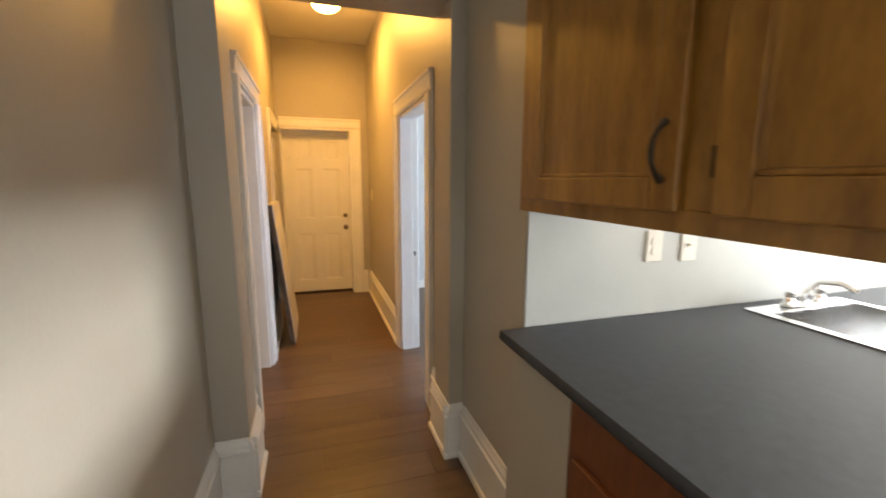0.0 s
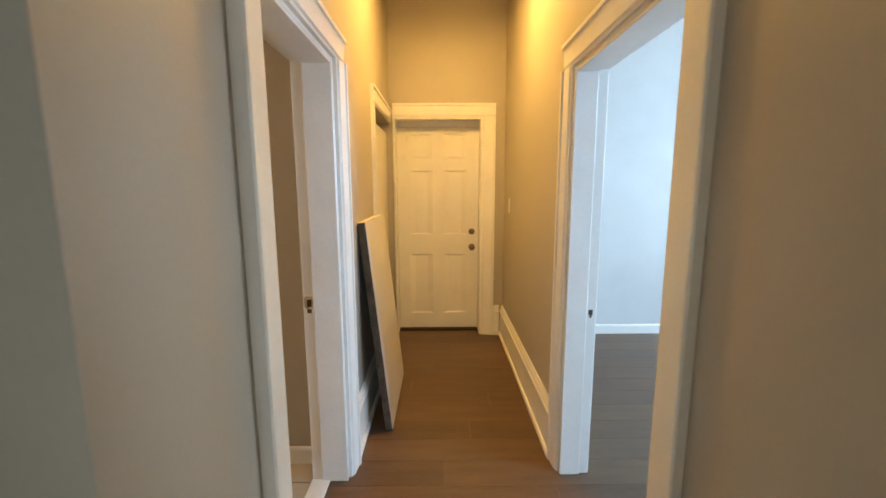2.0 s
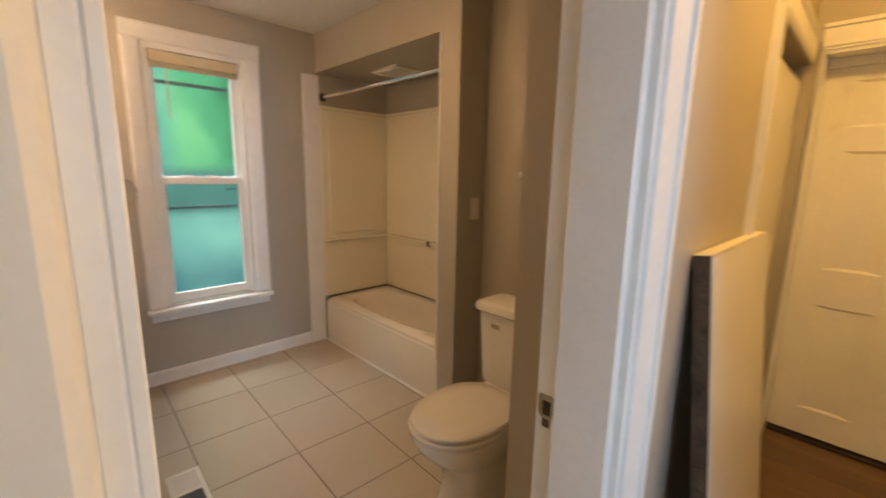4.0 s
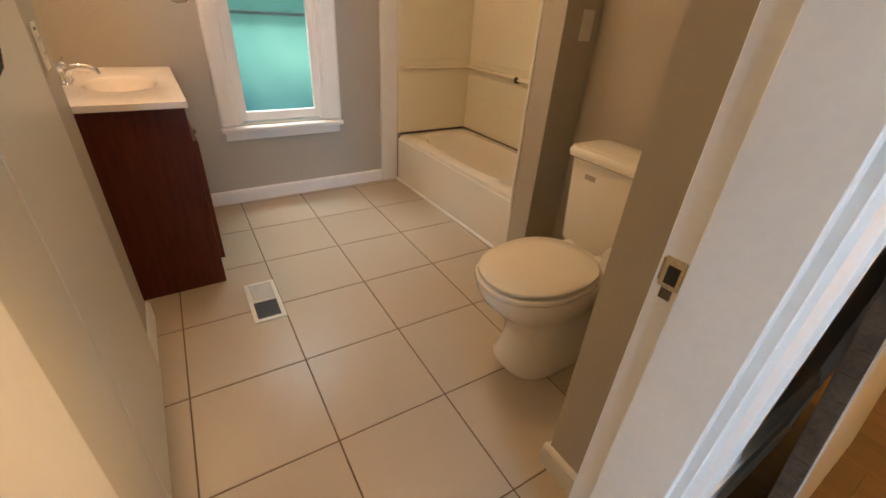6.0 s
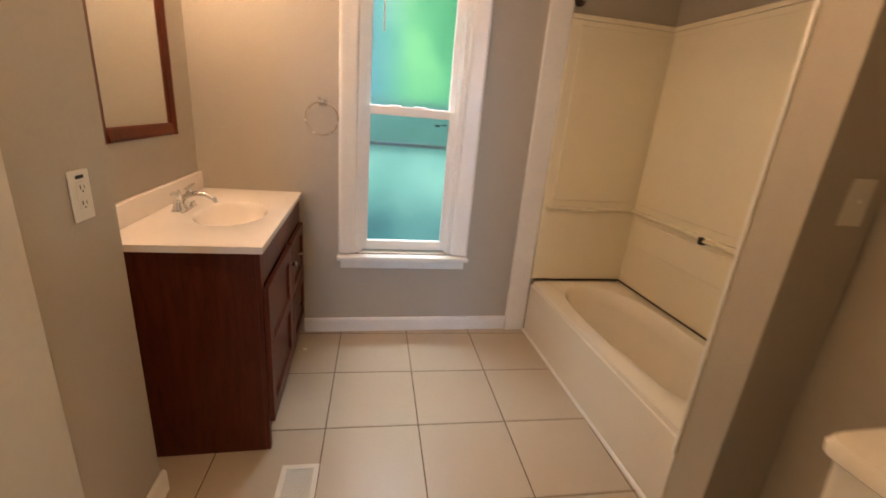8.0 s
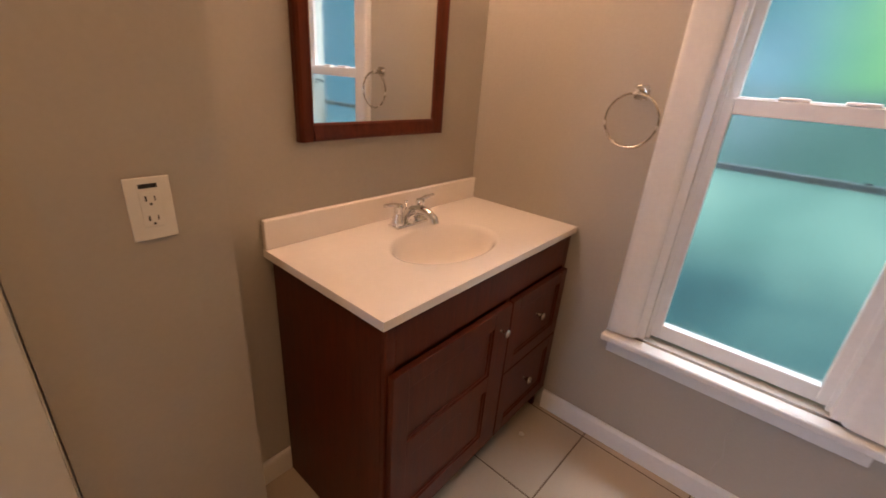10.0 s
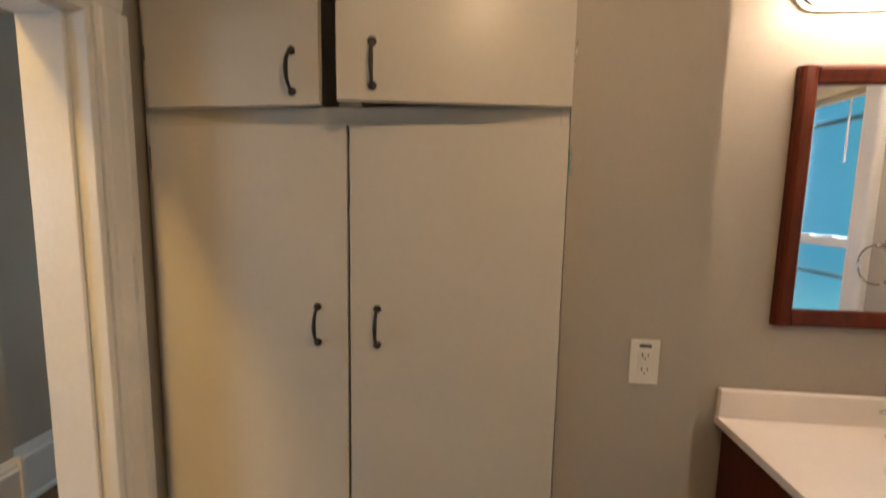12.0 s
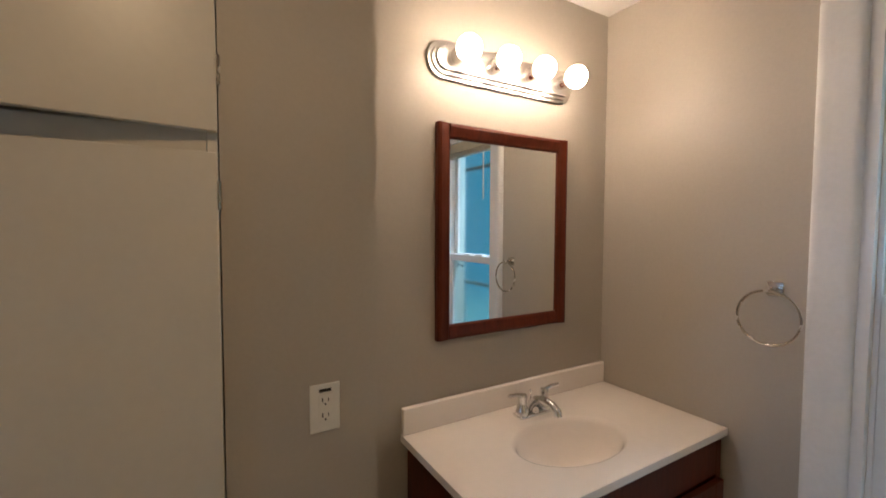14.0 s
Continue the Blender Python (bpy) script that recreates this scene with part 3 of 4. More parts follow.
tube(bm, [(-0.02, -0.165, 2.03), (-0.018, -0.166, 1.9), (-0.02, -0.165, 1.72)], 0.004, 8)
part("wand", bm, PLASTIC, blind, "white tilt wand")

# Backdrop that glows by itself; the daylight is in its colours.
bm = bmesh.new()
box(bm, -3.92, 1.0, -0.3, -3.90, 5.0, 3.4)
tagged(part("backdrop", bm, OUTDOOR), "glowing backdrop with green foliage and pale daylight painted in", kind="structure")
RAIL = mat("weathered_grey_rail", (0.10, 0.13, 0.13), 0.7, 0.2, 9, 60, 0.02)
for z in (1.145, 1.96):
    bm = bmesh.new()
    box(bm, -3.160, 2.715, z - 0.010, -3.135, 3.315, z + 0.010)
    tagged(part("outside_rail", bm, RAIL), "dark weathered rail outside the frosted window", "rail", "window rails")

LEAF = mat("dark_wet_leaf", (0.015, 0.06, 0.06), 0.6, 0.3, 30, 90, 0.0)
for y, z, s in ((3.165, 1.262, 0.013), (3.205, 1.268, 0.011), (3.13, 1.16, 0.007), (3.225, 1.25, 0.008)):
    bm = bmesh.new()
    prism(bm, [(-1.5 * s, 0), (-0.5 * s, -0.45 * s), (0.8 * s, -0.3 * s), (1.6 * s, 0.1 * s), (0.6 * s, 0.5 * s), (-0.6 * s, 0.4 * s)], (BATH_W - 0.082, y + 0.01, z + 0.01), (0, 1, 0), (0, 0, 1), (1, 0, 0), 0.002)
    tagged(part("fallen_leaf", bm, LEAF), "dark leaf stuck outside the frosted pane", "leaf", "stuck leaves")
bm = bmesh.new()
tube(bm, [(BATH_W + 0.003, 3.085 + 0.008 * math.sin(i * 1.3), 0.43 - i * 0.035) for i in range(10)], 0.0018, 6)
tagged(part("cord", bm, PAINT), "thin painted cord running down beneath the window sill", "cord")
bm = bmesh.new()
lathe(bm, [(0.016, 0), (0.016, 0.004), (0.007, 0.010), (0.007, 0.022), (0.011, 0.028), (0, 0.032)], Matrix.Translation((-0.489, 3.139, 1.41)) @ pose(0, 0, 0, 0, -90) @ Matrix.Scale(0.7, 4), 16)
tagged(part("wall_hook", bm, PLASTIC, smooth=True), "small white knob hook on the wall corner by the doorway", "hook")

# ---- bathroom cupboards ----
closet = thing("built_in_closet", (-1.487, CLOSET_Y, 0), "cream painted built-in bathroom closet with black handles", "closet")
W = 1.15
for name, b in (("side_panel", (0, -0.29, 0, 0.02, 0, 2.43)), ("side_panel", (W - 0.03, -0.29, 0, W, 0, 2.43)), ("shelf", (0.021, -0.278, 1.684, W - 0.031, 0, 1.736)),
                ("plinth", (0.021, -0.29, 0, W - 0.031, -0.02, 0.02)), ("top_panel", (0.021, -0.29, 2.40, W - 0.031, 0, 2.43)),
                ("back_panel", (0.021, -0.29, 0.021, W - 0.031, -0.28, 2.399)), ("centre_post", (0.537, -0.02, 1.737, 0.597, -0.001, 2.399))):
    bm = bmesh.new()
    box(bm, *b, bevel=0.001, segments=1)
    part(name, bm, CLOSET, closet)


def pull(parent, x, z, y, h=0.10):
    bm = bmesh.new()
    pts = [(x, y + 0.002, z - h / 2), (x, y + 0.016, z - h / 2 + 0.010), (x, y + 0.026, z - h / 4), (x, y + 0.030, z), (x, y + 0.026, z + h / 4), (x, y + 0.016, z + h / 2 - 0.010), (x, y + 0.002, z + h / 2)]
    tube(bm, pts, [0.005, 0.0045, 0.0048, 0.006, 0.0048, 0.0045, 0.005], 8)
    for s in (-1, 1):
        lathe(bm, [(0.011, 0), (0.011, 0.003), (0.006, 0.008), (0, 0.009)], Matrix.Translation((x, y, z + s * h / 2)) @ pose(0, 0, 0, -90), 12)
    part("handle", bm, BLACK, parent, "black iron pull handle", True)


def closet_door(x0, x1, z0, z1, hx, hz, hinge_at, swing, hinges=True):
    bm = bmesh.new()
    box(bm, min(x0, x1) - hinge_at, 0, z0, max(x0, x1) - hinge_at, 0.02, z1, 0.002)
    ob = part("closet_door", bm, CLOSET, closet)
    ob.matrix_basis = pose(hinge_at, 0.003, 0, 0, 0, swing)
    pull(ob, hx - hinge_at, hz, 0.02)
    for z in ((z0 + 0.10, z1 - 0.12) if hinges else ()):
        hb = bmesh.new()
        e = -0.003 if hinge_at < 0.5 else 0.003
        tube(hb, [(e, 0.012, z), (e, 0.012, z + 0.06)], 0.006, 8)
        part("hinge", hb, NICKEL, ob, "small metal hinge")
    return ob


closet_door(0.003, 0.562, 0.022, 1.688, 0.487, 1.152, 0.003, 0)
closet_door(0.570, W - 0.028, 0.022, 1.688, 0.654, 1.151, W - 0.028, 0)
closet_door(0.003, 0.575, 1.731, 2.395, 0.490, 1.815, 0.003, 8.5)
closet_door(0.626, W - 0.028, 1.731, 2.395, 0.698, 1.813, W - 0.028, -4.0)

# ---- vanity ----
van = thing("vanity_cabinet", (-2.950, 1.93, 0), "cherry-stained wooden vanity cabinet with small metal knobs", "vanity")
VW, VD, VH = 0.935, 0.470, 0.840
for name, b in (("side_panel", (0, 0, 0.0, 0.016, VD, VH)), ("side_panel", (VW - 0.016, 0, 0.0, VW, VD, VH)), ("bottom_panel", (0.016, 0.012, 0.09, VW - 0.016, VD, 0.105)),
                ("back_panel", (0.016, 0, 0.09, VW - 0.016, 0.012, VH)), ("toe_kick", (0.016, VD - 0.075, 0, VW - 0.016, VD - 0.06, 0.09))):
    bm = bmesh.new()
    box(bm, *b)
    part(name, bm, CHERRY, van)
bm = bmesh.new()
for x0, z0, x1, z1 in ((0, 0.09, 0.03, VH), (VW - 0.03, 0.0, VW, VH), (0.03, 0.712, VW - 0.03, VH), (0.03, 0.09, VW - 0.03, 0.13), (0.40, 0.13, 0.425, 0.712)):
    box(bm, x0, VD, z0, x1, VD + 0.016, z1, 0.001, 1)
part("face_frame", bm, CHERRY, van)


def framed_front(name, x0, z0, x1, z1, panels, kx, kz):
    """A front with sunk panels stacked on one another; panels: (x0, z0, x1, z1), the lowest first."""
    y, t = VD + 0.017, 0.019
    bm = bmesh.new()
    box(bm, x0 + 0.002, y, z0 + 0.002, x1 - 0.002, y + 0.008, z1 - 0.002)
    ob = part(name, bm, CHERRY, van)
    a, b = panels[0][0], panels[0][2]
    edges = [z0] + [v for p in panels for v in (p[1], p[3])] + [z1]
    strips = [("stile", x0, z0, a, z1), ("stile", b, z0, x1, z1)] + [("rail", a, edges[k], b, edges[k + 1]) for k in range(0, len(edges), 2)]
    for piece, p0, q0, p1, q1 in strips:
        pm = bmesh.new()
        box(pm, p0, y, q0, p1, y + t, q1, 0.0015, 2)
        part(piece, pm, CHERRY, ob)
    for a, c, b, d in panels:
        for p0, q0, p1, q1 in ((a, c, b, c + 0.009), (a, d - 0.009, b, d), (a, c + 0.009, a + 0.009, d - 0.009), (b - 0.009, c + 0.009, b, d - 0.009)):
            pm = bmesh.new()
            box(pm, p0, y + 0.007, q0, p1, y + 0.0135, q1, 0.002, 1)
            part("bead", pm, CHERRY, ob)
    kb = bmesh.new()
    lathe(kb, [(0.007, 0), (0.005, 0.006), (0.006, 0.012), (0.014, 0.020), (0.014, 0.025), (0.009, 0.029), (0, 0.030)], Matrix.Translation((kx, y + t, kz)) @ pose(0, 0, 0, -90), 16)
    part("knob", kb, NICKEL, ob, "round satin metal knob", True)


framed_front("drawer", 0.018, 0.420, 0.405, 0.703, [(0.065, 0.470, 0.355, 0.655)], 0.222, 0.585)
framed_front("drawer", 0.018, 0.130, 0.405, 0.412, [(0.065, 0.180, 0.355, 0.365)], 0.235, 0.305)
framed_front("cabinet_door", 0.413, 0.130, VW - 0.008, 0.703, [(0.503, 0.200, 0.872, 0.405), (0.503, 0.465, 0.872, 0.645)], 0.462, 0.622)

top = thing("vanity_sink", (-2.962, BATH_S + 0.002, 0.842), "white moulded vanity top with an oval sunk basin", "sink")
TW, TD = 0.966, 0.512
BX, BY, BA, BB = 0.51, 0.295, 0.205, 0.135
bm = bmesh.new()
N = 48
def oval(k, z):
    return [bm.verts.new((BX + BA * k * math.cos(2 * math.pi * i / N), BY + BB * k * math.sin(2 * math.pi * i / N), z)) for i in range(N)]
def outer(z, grow=0.0):
    out = []
    for i in range(N):
        c, s = math.cos(2 * math.pi * i / N), math.sin(2 * math.pi * i / N)
        kx = ((TW - BX) if c > 0 else BX) / max(1e-6, abs(c))
        ky = ((TD - BY) if s > 0 else BY) / max(1e-6, abs(s))
        k = min(kx, ky)
        out.append(bm.verts.new((min(TW, max(0, BX + k * c)), min(TD, max(0, BY + k * s)), z)))
    # snap to the four corners
    for cx, cy in ((0, 0), (TW, 0), (TW, TD), (0, TD)):
        v = min(out, key=lambda q: (q.co.x - cx) ** 2 + (q.co.y - cy) ** 2)
        v.co.x, v.co.y = cx, cy
    return out
rings = [outer(0.0), outer(0.024), oval(1.06, 0.026), oval(1.0, 0.022), oval(0.95, 0.008), oval(0.86, -0.035), oval(0.68, -0.085), oval(0.42, -0.112), oval(0.10, -0.118)]
for a, b in zip(rings, rings[1:]):
    for i in range(N):
        bm.faces.new((a[i], a[(i + 1) % N], b[(i + 1) % N], b[i]))
bm.faces.new(rings[-1])
part("basin_top", bm, SINKTOP, top, smooth=True)
bm = bmesh.new()
box(bm, 0.0, 0.0, 0.024, TW, 0.02, 0.113, 0.005, 3)
part("backsplash", bm, SINKTOP, top)
bm = bmesh.new()
lathe(bm, [(0.022, 0), (0.022, 0.003), (0.012, 0.004), (0, 0.002)], Matrix.Translation((BX, BY, -0.118)), 20)
part("drain", bm, CHROME, top, "chrome drain", True)

tap = thing("faucet", (-2.470, 2.022, 0.867), "chrome two-handle bathroom faucet on the vanity top", "faucet")
bm = bmesh.new()
box(bm, -0.078, -0.026, 0, 0.078, 0.026, 0.014, 0.010, 3)
part("base_plate", bm, CHROME, tap, smooth=True)
bm = bmesh.new()
tube(bm, [(0, 0, 0.012), (0, 0.002, 0.035), (0, 0.02, 0.055), (0, 0.055, 0.066), (0, 0.09, 0.064), (0, 0.115, 0.050), (0, 0.119, 0.036)], [0.024, 0.023, 0.020, 0.017, 0.015, 0.015, 0.014], 14)
part("spout", bm, CHROME, tap, smooth=True)
for s in (-1, 1):
    bm = bmesh.new()
    lathe(bm, [(0.024, 0), (0.023, 0.014), (0.016, 0.032), (0.014, 0.050), (0.017, 0.060), (0.014, 0.070), (0, 0.073)], Matrix.Translation((s * 0.052, 0, 0.012)), 18)
    tube(bm, [(s * 0.052, 0, 0.078), (s * 0.080, 0.002, 0.086), (s * 0.118, 0.004, 0.089)], [0.008, 0.007, 0.0055], 10)
    part("lever_handle", bm, CHROME, tap, smooth=True)
bm = bmesh.new()
tube(bm, [(0, -0.016, 0.012), (0, -0.016, 0.075)], 0.003, 8)
lathe(bm, [(0.003, 0), (0.006, 0.004), (0.005, 0.010), (0, 0.012)], Matrix.Translation((0, -0.016, 0.073)), 10)
part("lift_rod", bm, CHROME, tap, smooth=True)

# ---- mirror, light bar, towel ring ----
mir = thing("mirror", (-2.418, BATH_S + 0.002, 1.517), "rectangular wall mirror in a dark cherry wooden frame", "mirror")
bm = bmesh.new()
MW, MH, MF = 0.296, 0.361, 0.050
FR = [(0, 0), (MF, 0), (MF, 0.012), (MF - 0.006, 0.017), (MF - 0.014, 0.018), (0.012, 0.024), (0.004, 0.022), (0, 0.016)]
for s in (-1, 1):
    prism(bm, FR, (s * MW, 0, -MH), (-s, 0, 0), (0, 1, 0), (0, 0, 1), 2 * MH)
    prism(bm, FR, (-MW + MF - 0.004, 0, s * MH), (0, 0, -s), (0, 1, 0), (1, 0, 0), 2 * (MW - MF + 0.004))
part("frame", bm, CHERRY, mir)
bm = bmesh.new()
box(bm, -MW + MF - 0.004, 0.003, -MH + MF - 0.004, MW - MF + 0.004, 0.008, MH - MF + 0.004)
part("glass", bm, MIRROR, mir, "mirror glass")

bar = thing("vanity_light", (-2.412, BATH_S + 0.002, 2.082), "chrome vanity light bar with four lit globe bulbs", "light fixture")


def stadium(bm, half, r, y0, y1, k=10):
    pts = [(half + r * math.cos(a), r * math.sin(a)) for a in (math.pi * i / k - math.pi / 2 for i in range(k + 1))]
    pts += [(-half + r * math.cos(a), r * math.sin(a)) for a in (math.pi * i / k + math.pi / 2 for i in range(k + 1))]
    prism(bm, pts, (0, y0, 0), (1, 0, 0), (0, 0, 1), (0, 1, 0), y1 - y0)


BARMETAL = mat("satin_chrome", (0.66, 0.62, 0.58), 0.30, 0.04, 20, 120, 0.005, metal=1.0)
for name, half, r, y0, y1 in (("back_plate", 0.262, 0.062, 0.0, 0.010), ("middle_plate", 0.262, 0.050, 0.010, 0.020), ("front_plate", 0.262, 0.038, 0.020, 0.032)):
    bm = bmesh.new()
    stadium(bm, half, r, y0, y1)
    part(name, bm, BARMETAL, bar, smooth=True)
for i in range(4):
    x = -0.228 + i * 0.156
    bm = bmesh.new()
    lathe(bm, [(0.024, 0), (0.024, 0.030), (0.019, 0.038), (0.019, 0.052)], Matrix.Translation((x, 0.032, 0)) @ pose(0, 0, 0, -90), 20)
    part("socket", bm, CHROME, bar, smooth=True)
    bm = bmesh.new()
    r = 0.040
    prof = [(0.014, 0.0)] + [(r * math.sin(a), 0.046 - r * math.cos(a)) for a in (math.pi * (0.14 + 0.86 * k / 12) for k in range(13))]
    prof[-1] = (0, prof[-1][1])
    lathe(bm, prof, Matrix.Translation((x, 0.076, 0)) @ pose(0, 0, 0, -90), 24)
    part("bulb", bm, BULB, bar, "glowing white globe bulb", True)

ring = thing("towel_ring", (BATH_W, 2.545, 1.350), "brushed nickel towel ring on the beige wall", "towel ring")
bm = bmesh.new()
box(bm, 0, -0.022, -0.022, 0.008, 0.022, 0.022, 0.004)
tube(bm, [(0.006, 0, 0), (0.050, 0, -0.004)], 0.009, 12)
part("mount", bm, NICKEL, ring, smooth=True)
bm = bmesh.new()
tube(bm, [(0.048, 0.082 * math.sin(2 * math.pi * i / 40), -0.085 + 0.082 * math.cos(2 * math.pi * i / 40)) for i in range(40)], 0.004, 8, True)
part("ring", bm, NICKEL, ring, smooth=True)


# ---- outlets and switches ----
def wall_plate(name, at, rz, label, category, kind):
    """A plate whose back lies on the wall at y = 0, facing +y."""
    ob = thing(name, at, label, category, "wall plates", rz)
    bm = bmesh.new()
    box(bm, -0.037, 0, -0.06, 0.037, 0.005, 0.06, 0.002)
    plate = part("plate", bm, PLASTIC, ob)
    if kind == "gfci":
        bm = bmesh.new()
        box(bm, -0.017, 0.005, -0.034, 0.017, 0.0075, 0.034, 0.001, 1)
        face = part("socket_face", bm, PLASTIC, ob)
        for z in (-0.019, 0.019):
            sm = bmesh.new()
            box(sm, -0.0085, 0.0074, z - 0.003, -0.0065, 0.0079, z + 0.006)
            box(sm, 0.0055, 0.0074, z - 0.003, 0.0085, 0.0079, z + 0.007)
            lathe(sm, [(0.0025, 0), (0.0025, 0.0005), (0, 0.0005)], Matrix.Translation((0, 0.0074, z - 0.009)) @ pose(0, 0, 0, -90), 10)
            part("slots", sm, SLOT, face, "dark socket slots")
        sm = bmesh.new()
        box(sm, -0.015, 0.0049, 0.040, 0.015, 0.0056, 0.048)
        part("label_strip", sm, SLOT, ob, "dark printed strip")
    elif kind == "duplex":
        for z in (-0.02, 0.02):
            sm = bmesh.new()
            lathe(sm, [(0.016, 0), (0.016, 0.002), (0, 0.002)], Matrix.Translation((0, 0.005, z)) @ pose(0, 0, 0, -90), 16)
            part("socket_face", sm, PLASTIC, ob)
    else:
        sm = bmesh.new()
        box(sm, -0.006, 0.005, -0.012, 0.006, 0.007, 0.012)
        box(sm, -0.004, 0.006, 0.0, 0.004, 0.016, 0.008, 0.001, 1)
        part("toggle", sm, PLASTIC, ob)
    return ob


wall_plate("outlet", (-1.709, CLOSET_Y + 0.001, 1.086), 0, "white twin-socket safety outlet on the greige wall", "outlet", "gfci")
wall_plate("light_switch", (-1.409, 3.967, 1.217), -90, "white switch plate on the side of the tub wall", "switch", "switch")
wall_plate("light_switch", (HALL_R - 0.001, 4.665, 1.247), 90, "small white switch plate on the hall wall", "switch", "switch")
wall_plate("outlet", (2.82, 4.984, 0.545), 180, "white outlet low on the pale side room wall", "outlet", "duplex")
wall_plate("outlet", (1.455, 0.980, 1.18), 180, "white outlet on the kitchen backsplash", "outlet", "duplex")
wall_plate("light_switch", (1.625, 0.980, 1.175), 180, "white switch on the kitchen backsplash", "switch", "switch")

# ---- tub and surround ----
tub = thing("bathtub", (BATH_W + 0.034, 3.845, 0), "cream built-in bathtub with a plain apron in the alcove", "bathtub")
LW, LD, LH = 1.370, 0.640, 0.365
bm = bmesh.new()
N = 40
CX, CY = LW / 2, LD / 2 + 0.01
def rounded(ax, ay, z, p=4.0):
    out = []
    for i in range(N):
        a = 2 * math.pi * i / N
        c, s = math.cos(a), math.sin(a)
        k = (abs(c) ** p + abs(s) ** p) ** (-1 / p)
        out.append(bm.verts.new((CX + ax * k * c, CY + ay * k * s, z)))
    return out
o0 = rounded(LW / 2, LD / 2, LH - 0.03, 40)
o1 = rounded(LW / 2 - 0.004, LD / 2 - 0.004, LH - 0.004, 40)
o2 = rounded(LW / 2 - 0.016, LD / 2 - 0.014, LH, 30)
seq = [o0, o1, o2, rounded(0.585, 0.245, LH, 3.2), rounded(0.570, 0.232, LH - 0.012, 3.2), rounded(0.545, 0.215, LH - 0.10, 3.0), rounded(0.51, 0.195, LH - 0.24, 3.0), rounded(0.46, 0.165, LH - 0.305, 2.8), rounded(0.30, 0.10, LH - 0.315, 2.4)]
for a, b in zip(seq, seq[1:]):
    for i in range(N):
        bm.faces.new((a[i], a[(i + 1) % N], b[(i + 1) % N], b[i]))
bm.faces.new(seq[-1])
part("basin", bm, PORCELAIN, tub, smooth=True)
bm = bmesh.new()
box(bm, 0.0, 0.004, 0.0, LW, 0.030, LH - 0.028, 0.006, 3)
part("apron", bm, PORCELAIN, tub)
bm = bmesh.new()
prism(bm, [(0, 0), (0.012, 0), (0.010, 0.006), (0.003, 0.012), (0, 0.012)], (0, 0.004, 0), (0, -1, 0), (0, 0, 1), (1, 0, 0), LW)
part("caulk_line", bm, TRIM, tub, "white caulk bead")

sur = thing("tub_surround", (BATH_W + 0.002, 3.848, 0), "glossy cream acrylic wall panels round the tub", "tub surround")
bm = bmesh.new()
box(bm, 0.0, 0.0, 0.372, 0.028, 0.648, 1.89, 0.006)
box(bm, 0.028, 0.02, 0.838, 0.050, 0.63, 0.862, 0.009, 3)
box(bm, 0.026, 0.06, 0.90, 0.034, 0.60, 1.86, 0.004)
part("end_panel", bm, ACRYLIC, sur)
bm = bmesh.new()
box(bm, 0.028, 0.632, 0.372, 1.418, 0.648, 1.89, 0.006)
box(bm, 0.028, 0.600, 0.838, 1.418, 0.632, 0.862, 0.009, 3)
box(bm, 0.09, 0.626, 0.640, 0.95, 0.634, 0.80, 0.004)
box(bm, 0.06, 0.626, 0.90, 1.375, 0.634, 1.86, 0.004)
part("back_panel", bm, ACRYLIC, sur)
bm = bmesh.new()
box(bm, 1.395, 0.03, 0.372, 1.418, 0.632, 1.89, 0.006)
part("foot_panel", bm, ACRYLIC, sur)
bm = bmesh.new()
box(bm, 0.0, 0.0, 1.89, 0.034, 0.648, 1.915, 0.005)
box(bm, 0.034, 0.626, 1.89, 1.418, 0.648, 1.915, 0.005)
part("top_molding", bm, ACRYLIC, sur)
bm = bmesh.new()
box(bm, 0.03, 0.627, 0.366, 1.395, 0.634, 0.373)
box(bm, 0.026, 0.02, 0.366, 0.031, 0.627, 0.373)
part("caulk_line", bm, CAULK, sur, "dark aged caulk line")

grab = thing("towel_bar", (-2.32, 4.47, 0.84), "small white towel bar on the tub surround", "towel bar")
for x in (0.0, 0.4):
    bm = bmesh.new()
    box(bm, x - 0.015, -0.035, -0.02, x + 0.015, 0.0, 0.02, 0.006)
    part("bracket", bm, BRONZE, grab)
bm = bmesh.new()
tube(bm, [(0.0, -0.025, 0.0), (0.4, -0.025, 0.0)], 0.007, 10)
part("bar", bm, ACRYLIC, grab)

rod = thing("shower_rod", (BATH_W + 0.032, 3.872, 1.975), "chrome shower curtain rod across the tub alcove", "shower rod")
bm = bmesh.new()
tube(bm, [(0.0, 0, 0), (1.372, 0, 0)], 0.0125, 14)
part("rod", bm, CHROME, rod, smooth=True)
for x, s in ((0.0, 1), (1.372, -1)):
    bm = bmesh.new()
    lathe(bm, [(0.032, 0), (0.032, 0.006), (0.020, 0.016), (0.016, 0.030), (0.0126, 0.031)], Matrix.Translation((x, 0, 0)) @ pose(0, 0, 0, 0, 90 * s), 18)
    part("flange", bm, BRONZE, rod, "dark metal flange", True)
bm = bmesh.new()
box(bm, -2.56, 4.07, 2.130, -2.26, 4.30, 2.150, 0.006)
for i in range(7):
    box(bm, -2.535, 4.095 + i * 0.027, 2.124, -2.285, 4.107 + i * 0.027, 2.131)
tagged(part("exhaust_fan", bm, PLASTIC), "white exhaust fan grille in the alcove ceiling", "fan")

# ---- toilet ----
wc = thing("toilet", (-0.885, 3.295, 0), "white two-piece toilet with closed lid and chrome lever", "toilet")


